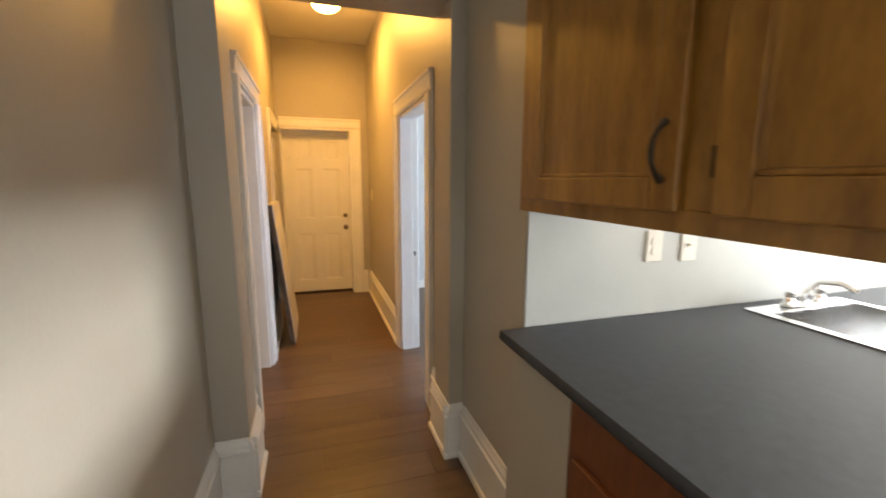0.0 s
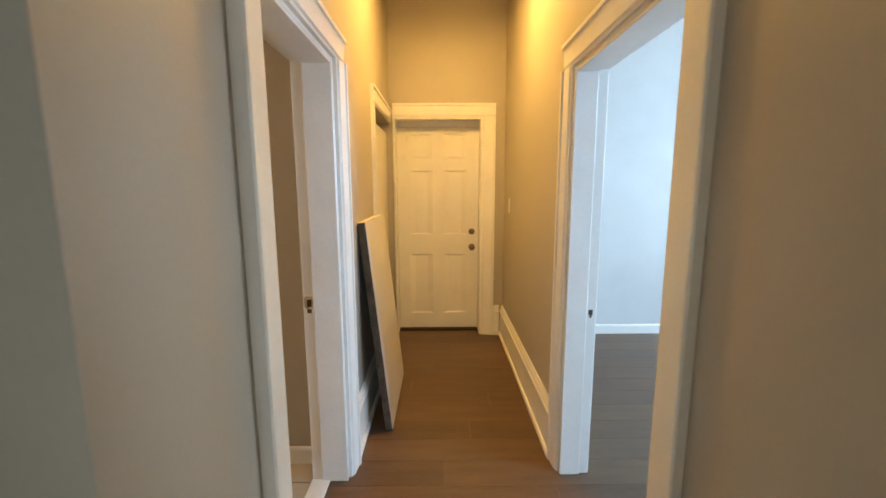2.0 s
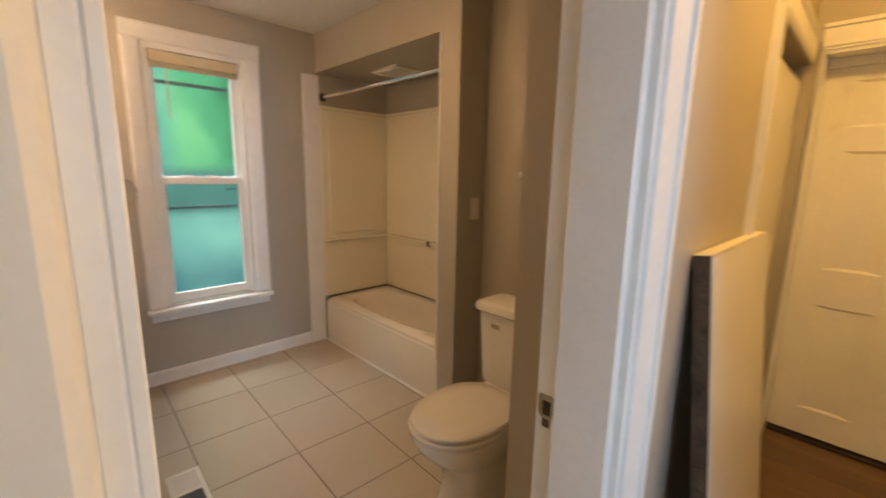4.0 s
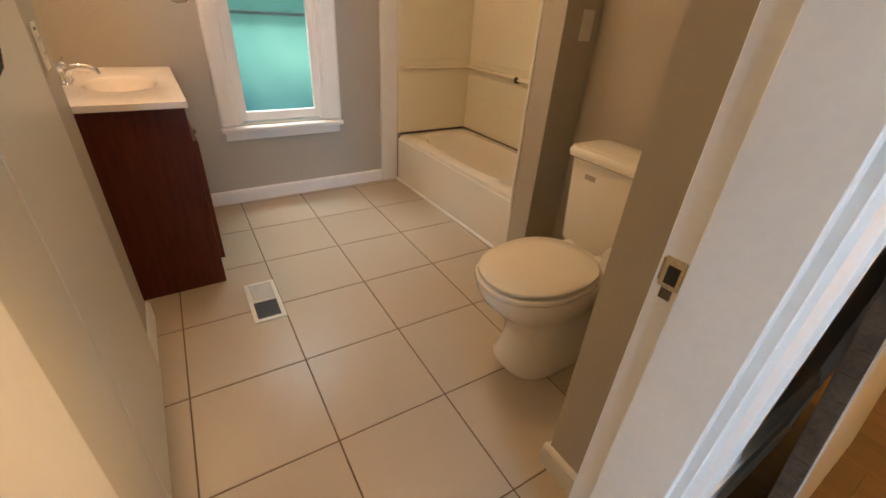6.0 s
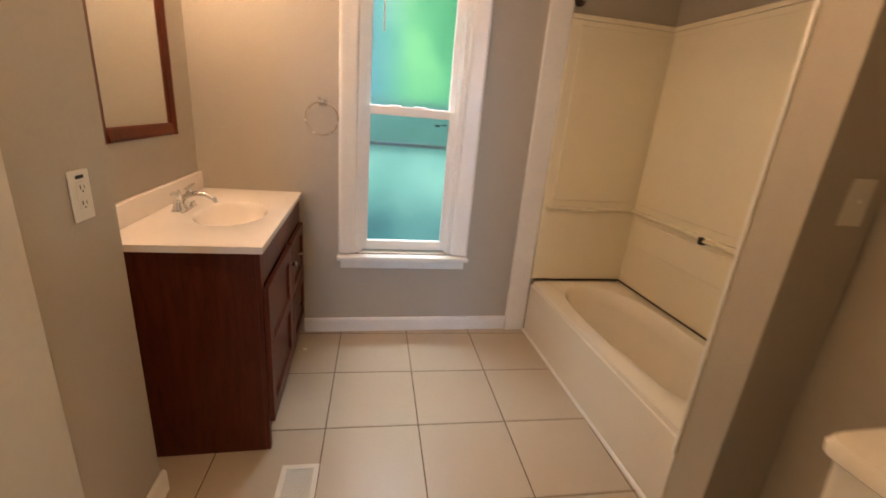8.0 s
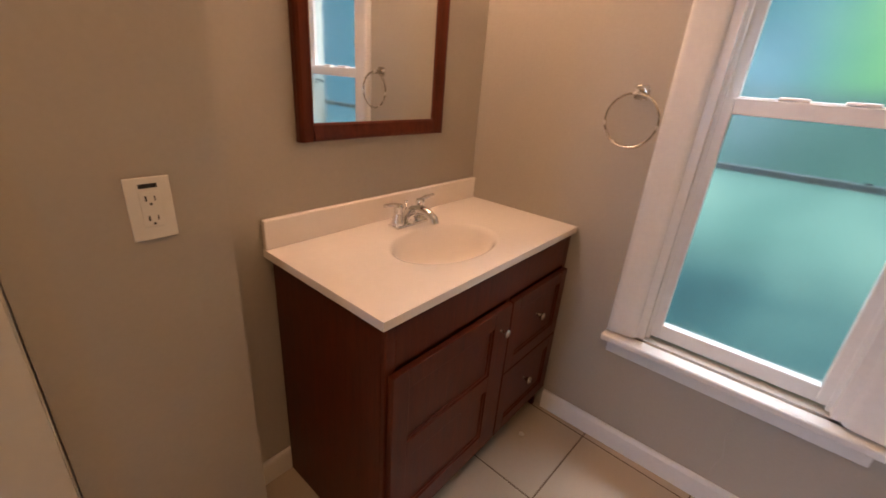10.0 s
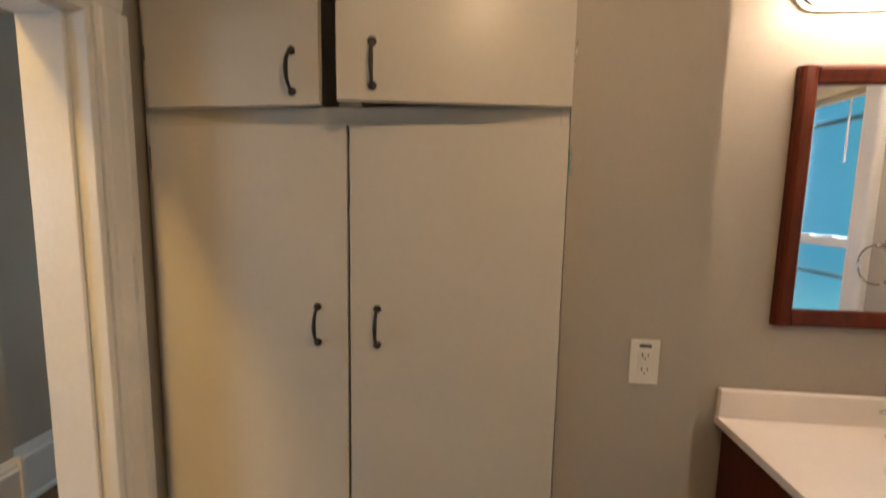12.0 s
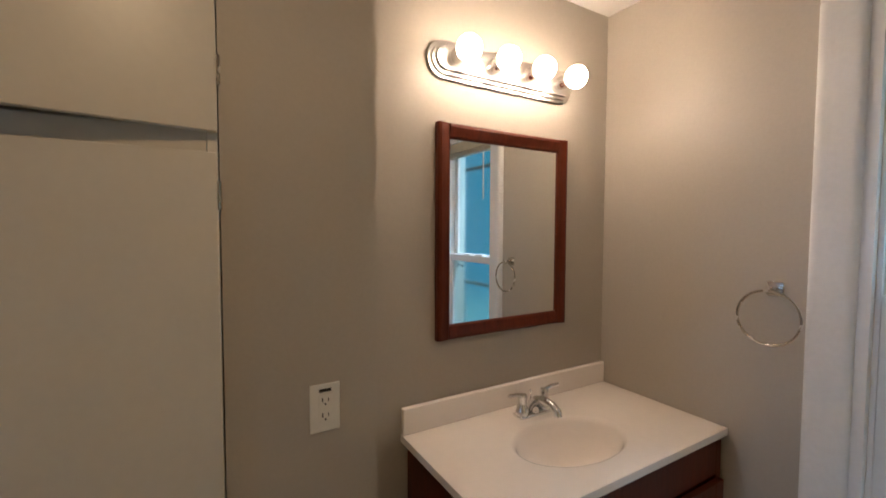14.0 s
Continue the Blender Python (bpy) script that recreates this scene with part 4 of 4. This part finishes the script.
def egg(bm, w, front, back, z, cy, n=36, sq=2.3):
    out = []
    for i in range(n):
        a = 2 * math.pi * i / n
        c, s = math.cos(a), math.sin(a)
        k = (abs(c) ** sq + abs(s) ** sq) ** (-1 / sq)
        out.append(bm.verts.new((w * k * c, cy + (back if s > 0 else front) * k * s, z)))
    return out


def loft(bm, rings):
    for a, b in zip(rings, rings[1:]):
        k = len(a)
        for i in range(k):
            bm.faces.new((a[i], a[(i + 1) % k], b[(i + 1) % k], b[i]))
    bm.faces.new(rings[0][::-1])
    bm.faces.new(rings[-1])


bm = bmesh.new()
loft(bm, [egg(bm, w, f, b, z, cy, sq=q) for w, f, b, z, cy, q in (
    (0.140, 0.185, 0.31, 0.0, 0.16, 2.8), (0.142, 0.187, 0.31, 0.014, 0.16, 2.8), (0.128, 0.170, 0.30, 0.05, 0.16, 2.6), (0.120, 0.16, 0.29, 0.14, 0.16, 2.4),
    (0.124, 0.165, 0.28, 0.22, 0.15, 2.3), (0.152, 0.22, 0.27, 0.295, 0.13, 2.2), (0.175, 0.256, 0.26, 0.352, 0.11, 2.2), (0.184, 0.270, 0.26, 0.397, 0.10, 2.2), (0.186, 0.272, 0.26, 0.420, 0.10, 2.2), (0.178, 0.265, 0.255, 0.427, 0.10, 2.2))])
part("bowl", bm, PORCELAIN, wc, smooth=True)
bm = bmesh.new()
box(bm, -0.135, 0.30, 0.30, 0.135, 0.56, 0.428, 0.03, 4)
part("tank_shelf", bm, PORCELAIN, wc, smooth=True)
bm = bmesh.new()
loft(bm, [egg(bm, w, f, b, z, 0.085, sq=2.2) for w, f, b, z in ((0.186, 0.262, 0.215, 0.429), (0.190, 0.266, 0.217, 0.435), (0.190, 0.266, 0.217, 0.445), (0.187, 0.262, 0.214, 0.449))])
part("seat", bm, PORCELAIN, wc, "white toilet seat", True)
bm = bmesh.new()
loft(bm, [egg(bm, w, f, b, z, 0.085, sq=2.2) for w, f, b, z in ((0.176, 0.251, 0.210, 0.4535), (0.181, 0.256, 0.213, 0.458), (0.181, 0.256, 0.213, 0.467), (0.172, 0.247, 0.205, 0.474), (0.10, 0.16, 0.14, 0.478))])
part("lid", bm, PORCELAIN, wc, "closed white lid", True)
for x in (-0.075, 0.075):
    bm = bmesh.new()
    box(bm, x - 0.022, 0.285, 0.425, x + 0.022, 0.325, 0.464, 0.008, 3)
    part("lid_hinge", bm, PLASTIC, wc)
bm = bmesh.new()
def slab(w, d0, d1, z):
    pts = []
    z += 0.022 if z > 0.5 else 0.0
    for sx, sy in ((1, 1), (-1, 1), (-1, 0), (1, 0)):
        for k in range(5):
            a = math.pi / 2 * k / 4 + {(1, 1): 0, (-1, 1): math.pi / 2, (-1, 0): math.pi, (1, 0): 1.5 * math.pi}[(sx, sy)]
            pts.append(bm.verts.new((0.028 + sx * (w - 0.035) + 0.035 * math.cos(a), (d1 - 0.035 if sy else d0 + 0.035) + 0.035 * math.sin(a), z)))
    return pts
loft(bm, [slab(0.195, 0.365, 0.535, 0.428), slab(0.203, 0.360, 0.540, 0.44), slab(0.222, 0.348, 0.545, 0.755)])
part("tank", bm, PORCELAIN, wc, smooth=True)
bm = bmesh.new()
loft(bm, [slab(0.226, 0.344, 0.548, 0.757), slab(0.236, 0.334, 0.553, 0.765), slab(0.238, 0.332, 0.554, 0.785), slab(0.230, 0.340, 0.548, 0.800), slab(0.21, 0.36, 0.53, 0.806)])
part("tank_lid", bm, PORCELAIN, wc, smooth=True)
bm = bmesh.new()
box(bm, -0.107, 0.349, 0.712, -0.057, 0.3535, 0.734, 0.001, 1)
part("badge", bm, mat("grey_badge", (0.42, 0.36, 0.29), 0.5, 0.1, 40, 200, 0.0), wc, "small grey printed badge")
bm = bmesh.new()
lathe(bm, [(0.014, 0), (0.014, 0.008), (0.008, 0.014), (0, 0.015)], Matrix.Translation((-0.190, 0.40, 0.735)) @ pose(0, 0, 0, 0, -90), 14)
part("flush_lever", bm, CHROME, wc, "chrome flush lever", True)
for s in (-1, 1):
    bm = bmesh.new()
    lathe(bm, [(0.004, 0), (0.004, 0.035), (0.0, 0.036)], Matrix.Translation((s * 0.098, 0.26, 0.03)), 8)
    lathe(bm, [(0.011, 0), (0.011, 0.006), (0, 0.006)], Matrix.Translation((s * 0.098, 0.26, 0.035)), 8)
    part("floor_bolt", bm, BRONZE, wc, "bare rusty floor bolt", True)

roll = thing("toilet_paper_holder", (-0.49, 3.34, 0.665), "chrome holder with a white toilet paper roll", "paper holder")
bm = bmesh.new()
for y in (-0.075, 0.075):
    box(bm, -0.008, y - 0.02, -0.02, 0.0, y + 0.02, 0.02, 0.004)
    tube(bm, [(-0.004, y, 0), (-0.075, y, 0)], 0.008, 10)
tube(bm, [(-0.07, -0.085, 0), (-0.07, 0.085, 0)], 0.007, 10)
part("bracket", bm, CHROME, roll, smooth=True)
bm = bmesh.new()
lathe(bm, [(0.02, -0.055), (0.05, -0.055), (0.052, -0.05), (0.052, 0.05), (0.05, 0.055), (0.02, 0.055)], Matrix.Translation((-0.07, 0, 0)) @ pose(0, 0, 0, 90), 28)
part("paper_roll", bm, PAPER, roll, "white paper roll", True)

# ---- floor register ----
reg = thing("floor_register", (-1.765, 2.540, 0), "white metal floor register, one half of its louvres missing", "floor vent", rz=-1.9)
bm = bmesh.new()
for x0, y0, x1, y1 in ((-0.157, -0.069, 0.157, -0.050), (-0.157, 0.050, 0.157, 0.069), (-0.157, -0.050, -0.135, 0.050), (0.135, -0.050, 0.157, 0.050), (-0.006, -0.050, 0.006, 0.050)):
    box(bm, x0, y0, 0.0, x1, y1, 0.006, 0.0015, 1)
part("frame", bm, PLASTIC, reg)
bm = bmesh.new()
box(bm, -0.135, -0.05, -0.0005, 0.135, 0.05, 0.0012)
part("opening", bm, DUCT, reg, "dark duct opening")
for i in range(14):
    bm = bmesh.new()
    x = -0.131 + i * 0.0090
    box(bm, x, -0.05, 0.0012, x + 0.0055, 0.05, 0.0042)
    part("louvre", bm, PLASTIC, reg)

scrap = thing("paper_scrap", (-2.744, 2.458, 0), "tiny crumpled white scrap on the tiles by the vanity", "scrap")
bm = bmesh.new()
bmesh.ops.create_icosphere(bm, subdivisions=2, radius=0.011)
for v in bm.verts:
    v.co *= random.uniform(0.75, 1.15)
    v.co.z = v.co.z * 0.6 + 0.007
part("crumple", bm, PAPER, scrap)

# ---- hall ----
lamp = thing("ceiling_light", (0.40, 3.72, HALL_TOP), "lit frosted glass dome light on the hall ceiling", "ceiling light")
bm = bmesh.new()
lathe(bm, [(0.15, 0), (0.155, -0.012), (0.150, -0.035), (0.135, -0.045), (0.12, -0.046)], steps=36)
part("rim", bm, NICKEL, lamp, "metal rim", True)
bm = bmesh.new()
lathe(bm, [(0.132, -0.044), (0.130, -0.07), (0.115, -0.10), (0.085, -0.125), (0.045, -0.14), (0, -0.145)], steps=36)
part("dome", bm, HALLGLASS, lamp, "glowing frosted glass dome", True).visible_shadow = False

bath_lamp = thing("ceiling_light", (-1.50, 3.00, BATH_TOP), "plain round ceiling light in the bathroom", "ceiling light")
bm = bmesh.new()
lathe(bm, [(0.12, 0), (0.125, -0.012), (0.12, -0.03), (0.10, -0.036)], steps=32)
part("rim", bm, NICKEL, bath_lamp, "metal rim", True)
bm = bmesh.new()
lathe(bm, [(0.105, -0.034), (0.10, -0.055), (0.08, -0.08), (0.04, -0.097), (0, -0.10)], steps=32)
part("dome", bm, glow("lit_bathroom_dome", (1.0, 0.74, 0.46), 9.0), bath_lamp, "glowing frosted glass dome", True).visible_shadow = False

board = thing("leaning_board", (-0.02, 3.48, 0), "cream painted slab with worn dark edges leaning on the wall", "board")
LEAN = math.degrees(math.atan2(0.124, 1.215))
board.matrix_basis = pose(0.022, 3.392, 0.008, 0, -LEAN, 0)
bm = bmesh.new()
box(bm, -0.004, 0.004, 0.0, 0.0, 0.735, 1.215)
box(bm, -0.044, 0.004, 1.2185, 0.0, 0.735, 1.2205)
part("painted_face", bm, DOOR, board, "cream painted face")
bm = bmesh.new()
box(bm, -0.044, 0.0, 0.0, -0.004, 0.738, 1.218, 0.003)
for i in range(46):
    z = random.uniform(0.02, 1.19)
    h = random.uniform(0.008, 0.05)
    box(bm, -0.042 + random.uniform(0, 0.022), -random.uniform(0.001, 0.004), z, -0.012 + random.uniform(0, 0.006), 0.004, min(1.21, z + h))
part("worn_edge", bm, WORN, board, "dark splintered edge")

# ---- kitchen ----
ctop = thing("countertop", (0.834, -1.2, 0.875), "dark grey laminate kitchen countertop with a rounded edge", "countertop")
SX0, SX1, SY0, SY1 = 1.07, 1.62, 1.61, 2.10
bm = bmesh.new()
box(bm, 0, 0, 0, 0.72, 2.18, 0.036)
part("peninsula_top", bm, LAMINATE, ctop)
bm = bmesh.new()
for x0, y0, x1, y1 in ((0.7203, 1.49, SX0, 2.18), (SX1, 1.49, 2.28, 2.18), (SX0, 1.49, SX1, SY0), (SX0, SY1, SX1, 2.18)):
    box(bm, x0, y0, 0, x1, y1, 0.036)
part("sink_run_top", bm, LAMINATE, ctop)
bm = bmesh.new()
prism(bm, [(0, 0), (0.010, 0.0), (0.016, 0.008), (0.016, 0.028), (0.010, 0.036), (0, 0.036)], (0, 0, 0), (-1, 0, 0), (0, 0, 1), (0, 1, 0), 2.18)
part("rounded_edge", bm, LAMINATE, ctop, "dark rounded laminate front edge", True)

sink = thing("kitchen_sink", (0.81 + SX0, -1.2 + SY0, 0.911), "stainless steel drop-in kitchen sink", "sink")
bm = bmesh.new()
w, d = SX1 - SX0, SY1 - SY0
for x0, y0, x1, y1 in ((-0.012, -0.012, w + 0.012, 0.03), (-0.012, d - 0.07, w + 0.012, d + 0.012), (-0.012, 0.03, 0.03, d - 0.07), (w - 0.03, 0.03, w + 0.012, d - 0.07)):
    box(bm, x0, y0, 0.0, x1, y1, 0.006, 0.002, 1)
part("rim", bm, STEEL, sink)
bm = bmesh.new()
for x0, y0, z0, x1, y1, z1 in ((0.02, 0.02, -0.17, w - 0.02, d - 0.06, -0.165), (0.02, 0.02, -0.17, 0.03, d - 0.06, 0.0), (w - 0.03, 0.02, -0.17, w - 0.02, d - 0.06, 0.0), (0.03, 0.02, -0.17, w - 0.03, 0.03, 0.0), (0.03, d - 0.07, -0.17, w - 0.03, d - 0.06, 0.0)):
    box(bm, x0, y0, z0, x1, y1, z1)
part("bowl", bm, STEEL, sink)
ktap = thing("kitchen_faucet", (0.81 + SX0 + 0.27, -1.2 + SY1 - 0.03, 0.917), "chrome kitchen faucet behind the sink", "faucet")
bm = bmesh.new()
box(bm, -0.11, -0.025, 0, 0.11, 0.025, 0.012, 0.008, 3)
part("base_plate", bm, CHROME, ktap, smooth=True)
bm = bmesh.new()
tube(bm, [(0, 0, 0.01), (0, -0.005, 0.06), (0, -0.05, 0.11), (0, -0.12, 0.12), (0, -0.17, 0.10)], 0.011, 12)
part("spout", bm, CHROME, ktap, smooth=True)
for s in (-1, 1):
    bm = bmesh.new()
    lathe(bm, [(0.022, 0), (0.020, 0.02), (0.013, 0.03), (0.018, 0.045), (0.016, 0.055), (0, 0.058)], Matrix.Translation((s * 0.09, 0, 0.012)), 16)
    part("tap_handle", bm, CHROME, ktap, smooth=True)

structure("trim_backsplash", [(0.917, 0.981, 0.912, 3.1, 0.988, 1.36)], SPLASH, "white backsplash panel above the counter", 0.001)
base = thing("base_cabinet", (0.86, -1.19, 0), "reddish wooden kitchen base cabinet beneath the counter", "cabinet")
bm = bmesh.new()
box(bm, 0.0, 0.0, 0.10, 0.66, 1.80, 0.874, 0.002, 1)
box(bm, 0.05, 0.0, 0.0, 0.62, 1.80, 0.10)
part("body", bm, BASEWOOD, base)
bm = bmesh.new()
box(bm, 0.0, 1.802, 0.0, 0.66, 2.165, 0.874)
part("end_panel", bm, PAINT, base, "greige painted end panel")
bm = bmesh.new()
box(bm, 0.662, 1.52, 0.10, 2.2, 1.54, 0.874, 0.002, 1)
box(bm, 0.662, 1.58, 0.0, 2.2, 1.60, 0.10)
box(bm, 2.18, 1.542, 0.10, 2.2, 2.165, 0.874, 0.002, 1)
part("sink_front", bm, BASEWOOD, base)
for y in (0.05, 0.65, 1.24):
    bm = bmesh.new()
    box(bm, -0.02, y, 0.14, -0.001, y + 0.52, 0.70, 0.004)
    part("cabinet_door", bm, BASEWOOD, base)

ucab = thing("wall_cabinet", (0.844, -0.935, 1.333), "honey oak kitchen wall cabinet with dark bow handles", "cabinet")
UH = 0.95
bm = bmesh.new()
box(bm, 0.020, 0.0, 0.0, 0.32, 1.845, UH)
box(bm, 0.060, 1.845, 0.0, 0.32, 1.922, UH)
part("body", bm, OAK, ucab)
bm = bmesh.new()
for y0, z0, y1, z1 in ((0, 0, 1.845, 0.042), (0, UH - 0.05, 1.845, UH), (1.795, 0.042, 1.845, UH - 0.05), (1.165, 0.042, 1.255, UH - 0.05), (0.52, 0.042, 0.61, UH - 0.05), (0, 0.042, 0.05, UH - 0.05)):
    box(bm, 0.0, y0, z0, 0.019, y1, z1, 0.002, 1)
part("face_frame", bm, OAK, ucab)


def oak_door(y0, y1, hy):
    z0, z1, t, f = 0.038, UH - 0.03, 0.019, 0.062
    pm = bmesh.new()
    box(pm, -0.010, y0 + f - 0.003, z0 + f - 0.003, -0.003, y1 - f + 0.003, z1 - f + 0.003)
    for a, b, c, d in ((y0 + f, z0 + f, y1 - f, z0 + f + 0.010), (y0 + f, z1 - f - 0.010, y1 - f, z1 - f), (y0 + f, z0 + f, y0 + f + 0.010, z1 - f), (y1 - f - 0.010, z0 + f, y1 - f, z1 - f)):
        box(pm, -0.0145, a, b, -0.009, c, d, 0.003, 2)
    ob = part("cabinet_door", pm, OAK, ucab)
    for name, a, b, c, d in (("stile", y0, z0, y0 + f, z1), ("stile", y1 - f, z0, y1, z1), ("rail", y0 + f, z0, y1 - f, z0 + f), ("rail", y0 + f, z1 - f, y1 - f, z1)):
        bm = bmesh.new()
        box(bm, -t, a, b, -0.001, c, d, 0.004)
        part(name, bm, OAK, ob)
    hb = bmesh.new()
    zc, h = 0.145, 0.105
    pts = [(-t - 0.001, hy, zc - h / 2), (-t - 0.014, hy, zc - h / 2 + 0.012), (-t - 0.026, hy, zc - h / 5), (-t - 0.028, hy, zc), (-t - 0.026, hy, zc + h / 5), (-t - 0.014, hy, zc + h / 2 - 0.012), (-t - 0.001, hy, zc + h / 2)]
    tube(hb, pts, [0.008, 0.005, 0.005, 0.006, 0.005, 0.005, 0.008], 10)
    part("handle", hb, BRONZE, ob, "dark bronze bow handle", True)
    for z in (z0 + 0.06, z1 - 0.11):
        hm = bmesh.new()
        ye = y0 - 0.004 if hy > (y0 + y1) / 2 else y1 + 0.004
        tube(hm, [(-0.012, ye, z), (-0.012, ye, z + 0.05)], 0.005, 8)
        part("hinge", hm, BRONZE, ob, "small dark hinge")


oak_door(1.240, 1.775, 1.273)
oak_door(0.590, 1.171, 0.64)
oak_door(0.030, 0.530, 0.48)


# ---- outside windows of the kitchen and the side room ----
def plain_window(name, at, rz, w, h, label):
    ob = thing(name, at, label, "window", rz=rz)
    ob["kind"] = "structure"
    bm = bmesh.new()
    for x0, z0, x1, z1 in ((-w / 2, 0, -w / 2 + 0.05, h), (w / 2 - 0.05, 0, w / 2, h), (-w / 2 + 0.05, 0, w / 2 - 0.05, 0.05), (-w / 2 + 0.05, h - 0.05, w / 2 - 0.05, h), (-w / 2 + 0.05, h / 2 - 0.02, w / 2 - 0.05, h / 2 + 0.02)):
        box(bm, x0, -0.03, z0, x1, 0.03, z1, 0.003)
    part("window_frame", bm, TRIM, ob)
    bm = bmesh.new()
    box(bm, -w / 2 + 0.05, -0.003, 0.05, w / 2 - 0.05, 0.003, h - 0.05)
    part("pane", bm, CLEAR, ob).visible_shadow = False


# First one is made up: it only frames the added back fill.
plain_window("added_window_2", (0.9, -2.64, 0.9), 0, 1.3, 1.2, "white kitchen window added out of view for the fill lamp")
plain_window("window_3", (5.60, -0.20, 0.9), 90, 1.9, 1.3, "white kitchen window beside the sink")
plain_window("window_4", (4.29, 1.80, 0.7), 90, 1.0, 1.6, "white side room window letting in daylight")
plain_window("window_5", (4.29, 4.28, 0.7), 90, 1.0, 1.6, "white side room window letting in daylight")

# ---- floor pieces ----


def piece_mesh(name, x0, y0, x1, y1, z0, z1, e, material):
    """A flat piece with a small chamfer, lying between z0 and z1."""
    co = [(x0, y0, z0), (x1, y0, z0), (x1, y1, z0), (x0, y1, z0), (x0, y0, z1 - e), (x1, y0, z1 - e), (x1, y1, z1 - e), (x0, y1, z1 - e),
          (x0 + e, y0 + e, z1), (x1 - e, y0 + e, z1), (x1 - e, y1 - e, z1), (x0 + e, y1 - e, z1)]
    fa = [(0, 3, 2, 1), (8, 9, 10, 11)]
    for i in range(4):
        j = (i + 1) % 4
        fa += [(i, j, 4 + j, 4 + i), (4 + i, 4 + j, 8 + j, 8 + i)]
    me = bpy.data.meshes.new(name)
    me.from_pydata(co, [], fa)
    me.materials.append(material)
    return me


FLOOR = bpy.data.objects["floor"]
PW, PL = 0.182, 1.22
cache = {}
row = 0
y = -2.70
while y < 5.3:
    x_lo, x_hi = (-0.42 if y < 1.7 else -0.235), (5.5 if y < 1.1 else 4.35)
    x = x_lo - ((row * 0.437) % 1.0) * PL
    while x < x_hi:
        a, b = max(x, x_lo), min(x + PL, x_hi)
        if b - a > 0.02:
            key = round(b - a, 3)
            if key not in cache:
                cache[key] = piece_mesh("plank", 0.0006, 0.0006, b - a - 0.0006, PW - 0.0006, -0.009, 0.0, 0.0007, PLANK)
            ob = new("plank", cache[key])
            ob.location = (a, y, 0)
            ob.parent = FLOOR
        x += PL
    y += PW
    row += 1

BATH_FLOOR = bpy.data.objects["bathroom_floor"]
G, JOINT, SKEW = 0.4064, 0.0028, radians(-1.9)


def clipped(poly, lo_x, lo_y, hi_x, hi_y):
    """A convex outline cut off at the sides of a rectangle."""
    for axis, limit, sign in ((0, lo_x, 1), (0, hi_x, -1), (1, lo_y, 1), (1, hi_y, -1)):
        kept = []
        for p, q in zip(poly, poly[1:] + poly[:1]):
            dp, dq = sign * (p[axis] - limit), sign * (q[axis] - limit)
            if dp >= 0:
                kept.append(p)
            if dp * dq < 0:
                f = dp / (dp - dq)
                kept.append((p[0] + (q[0] - p[0]) * f, p[1] + (q[1] - p[1]) * f))
        poly = kept
        if len(poly) < 3:
            return []
    return poly


def tile_mesh(poly, z0, z1, e):
    """A tile with a small chamfer round its upper face."""
    k = len(poly)
    cx, cy = sum(p[0] for p in poly) / k, sum(p[1] for p in poly) / k
    co = [(x - cx, y - cy, z0) for x, y in poly] + [(x - cx, y - cy, z1 - e) for x, y in poly]
    for x, y in poly:
        d = max(1e-4, math.hypot(x - cx, y - cy))
        co.append(((x - cx) * (1 - 1.4 * e / d), (y - cy) * (1 - 1.4 * e / d), z1))
    fa = [tuple(range(k))[::-1], tuple(range(2 * k, 3 * k))]
    for i in range(k):
        j = (i + 1) % k
        fa += [(i, j, k + j, k + i), (k + i, k + j, 2 * k + j, 2 * k + i)]
    me = bpy.data.meshes.new("tile")
    me.from_pydata(co, [], fa)
    me.materials.append(TILE)
    return me, cx, cy


for i in range(-5, 4):
    for k in range(-4, 4):
        lo, hi = JOINT, G - JOINT
        poly = []
        for u, v in ((lo, lo), (hi, lo), (hi, hi), (lo, hi)):
            u, v = i * G + u, k * G + v
            poly.append((-1.2886 + u * math.cos(SKEW) - v * math.sin(SKEW), 3.0 + u * math.sin(SKEW) + v * math.cos(SKEW)))
        poly = clipped(poly, BATH_W - 0.005, 1.91, -0.30, 4.06)
        if poly and max(p[0] for p in poly) - min(p[0] for p in poly) > 0.01 and max(p[1] for p in poly) - min(p[1] for p in poly) > 0.01:
            me, cx, cy = tile_mesh(poly, -0.006, 0.0, 0.0015)
            ob = new("tile", me)
            ob.location = (cx, cy, random.uniform(-0.0006, 0.0))
            ob.parent = BATH_FLOOR
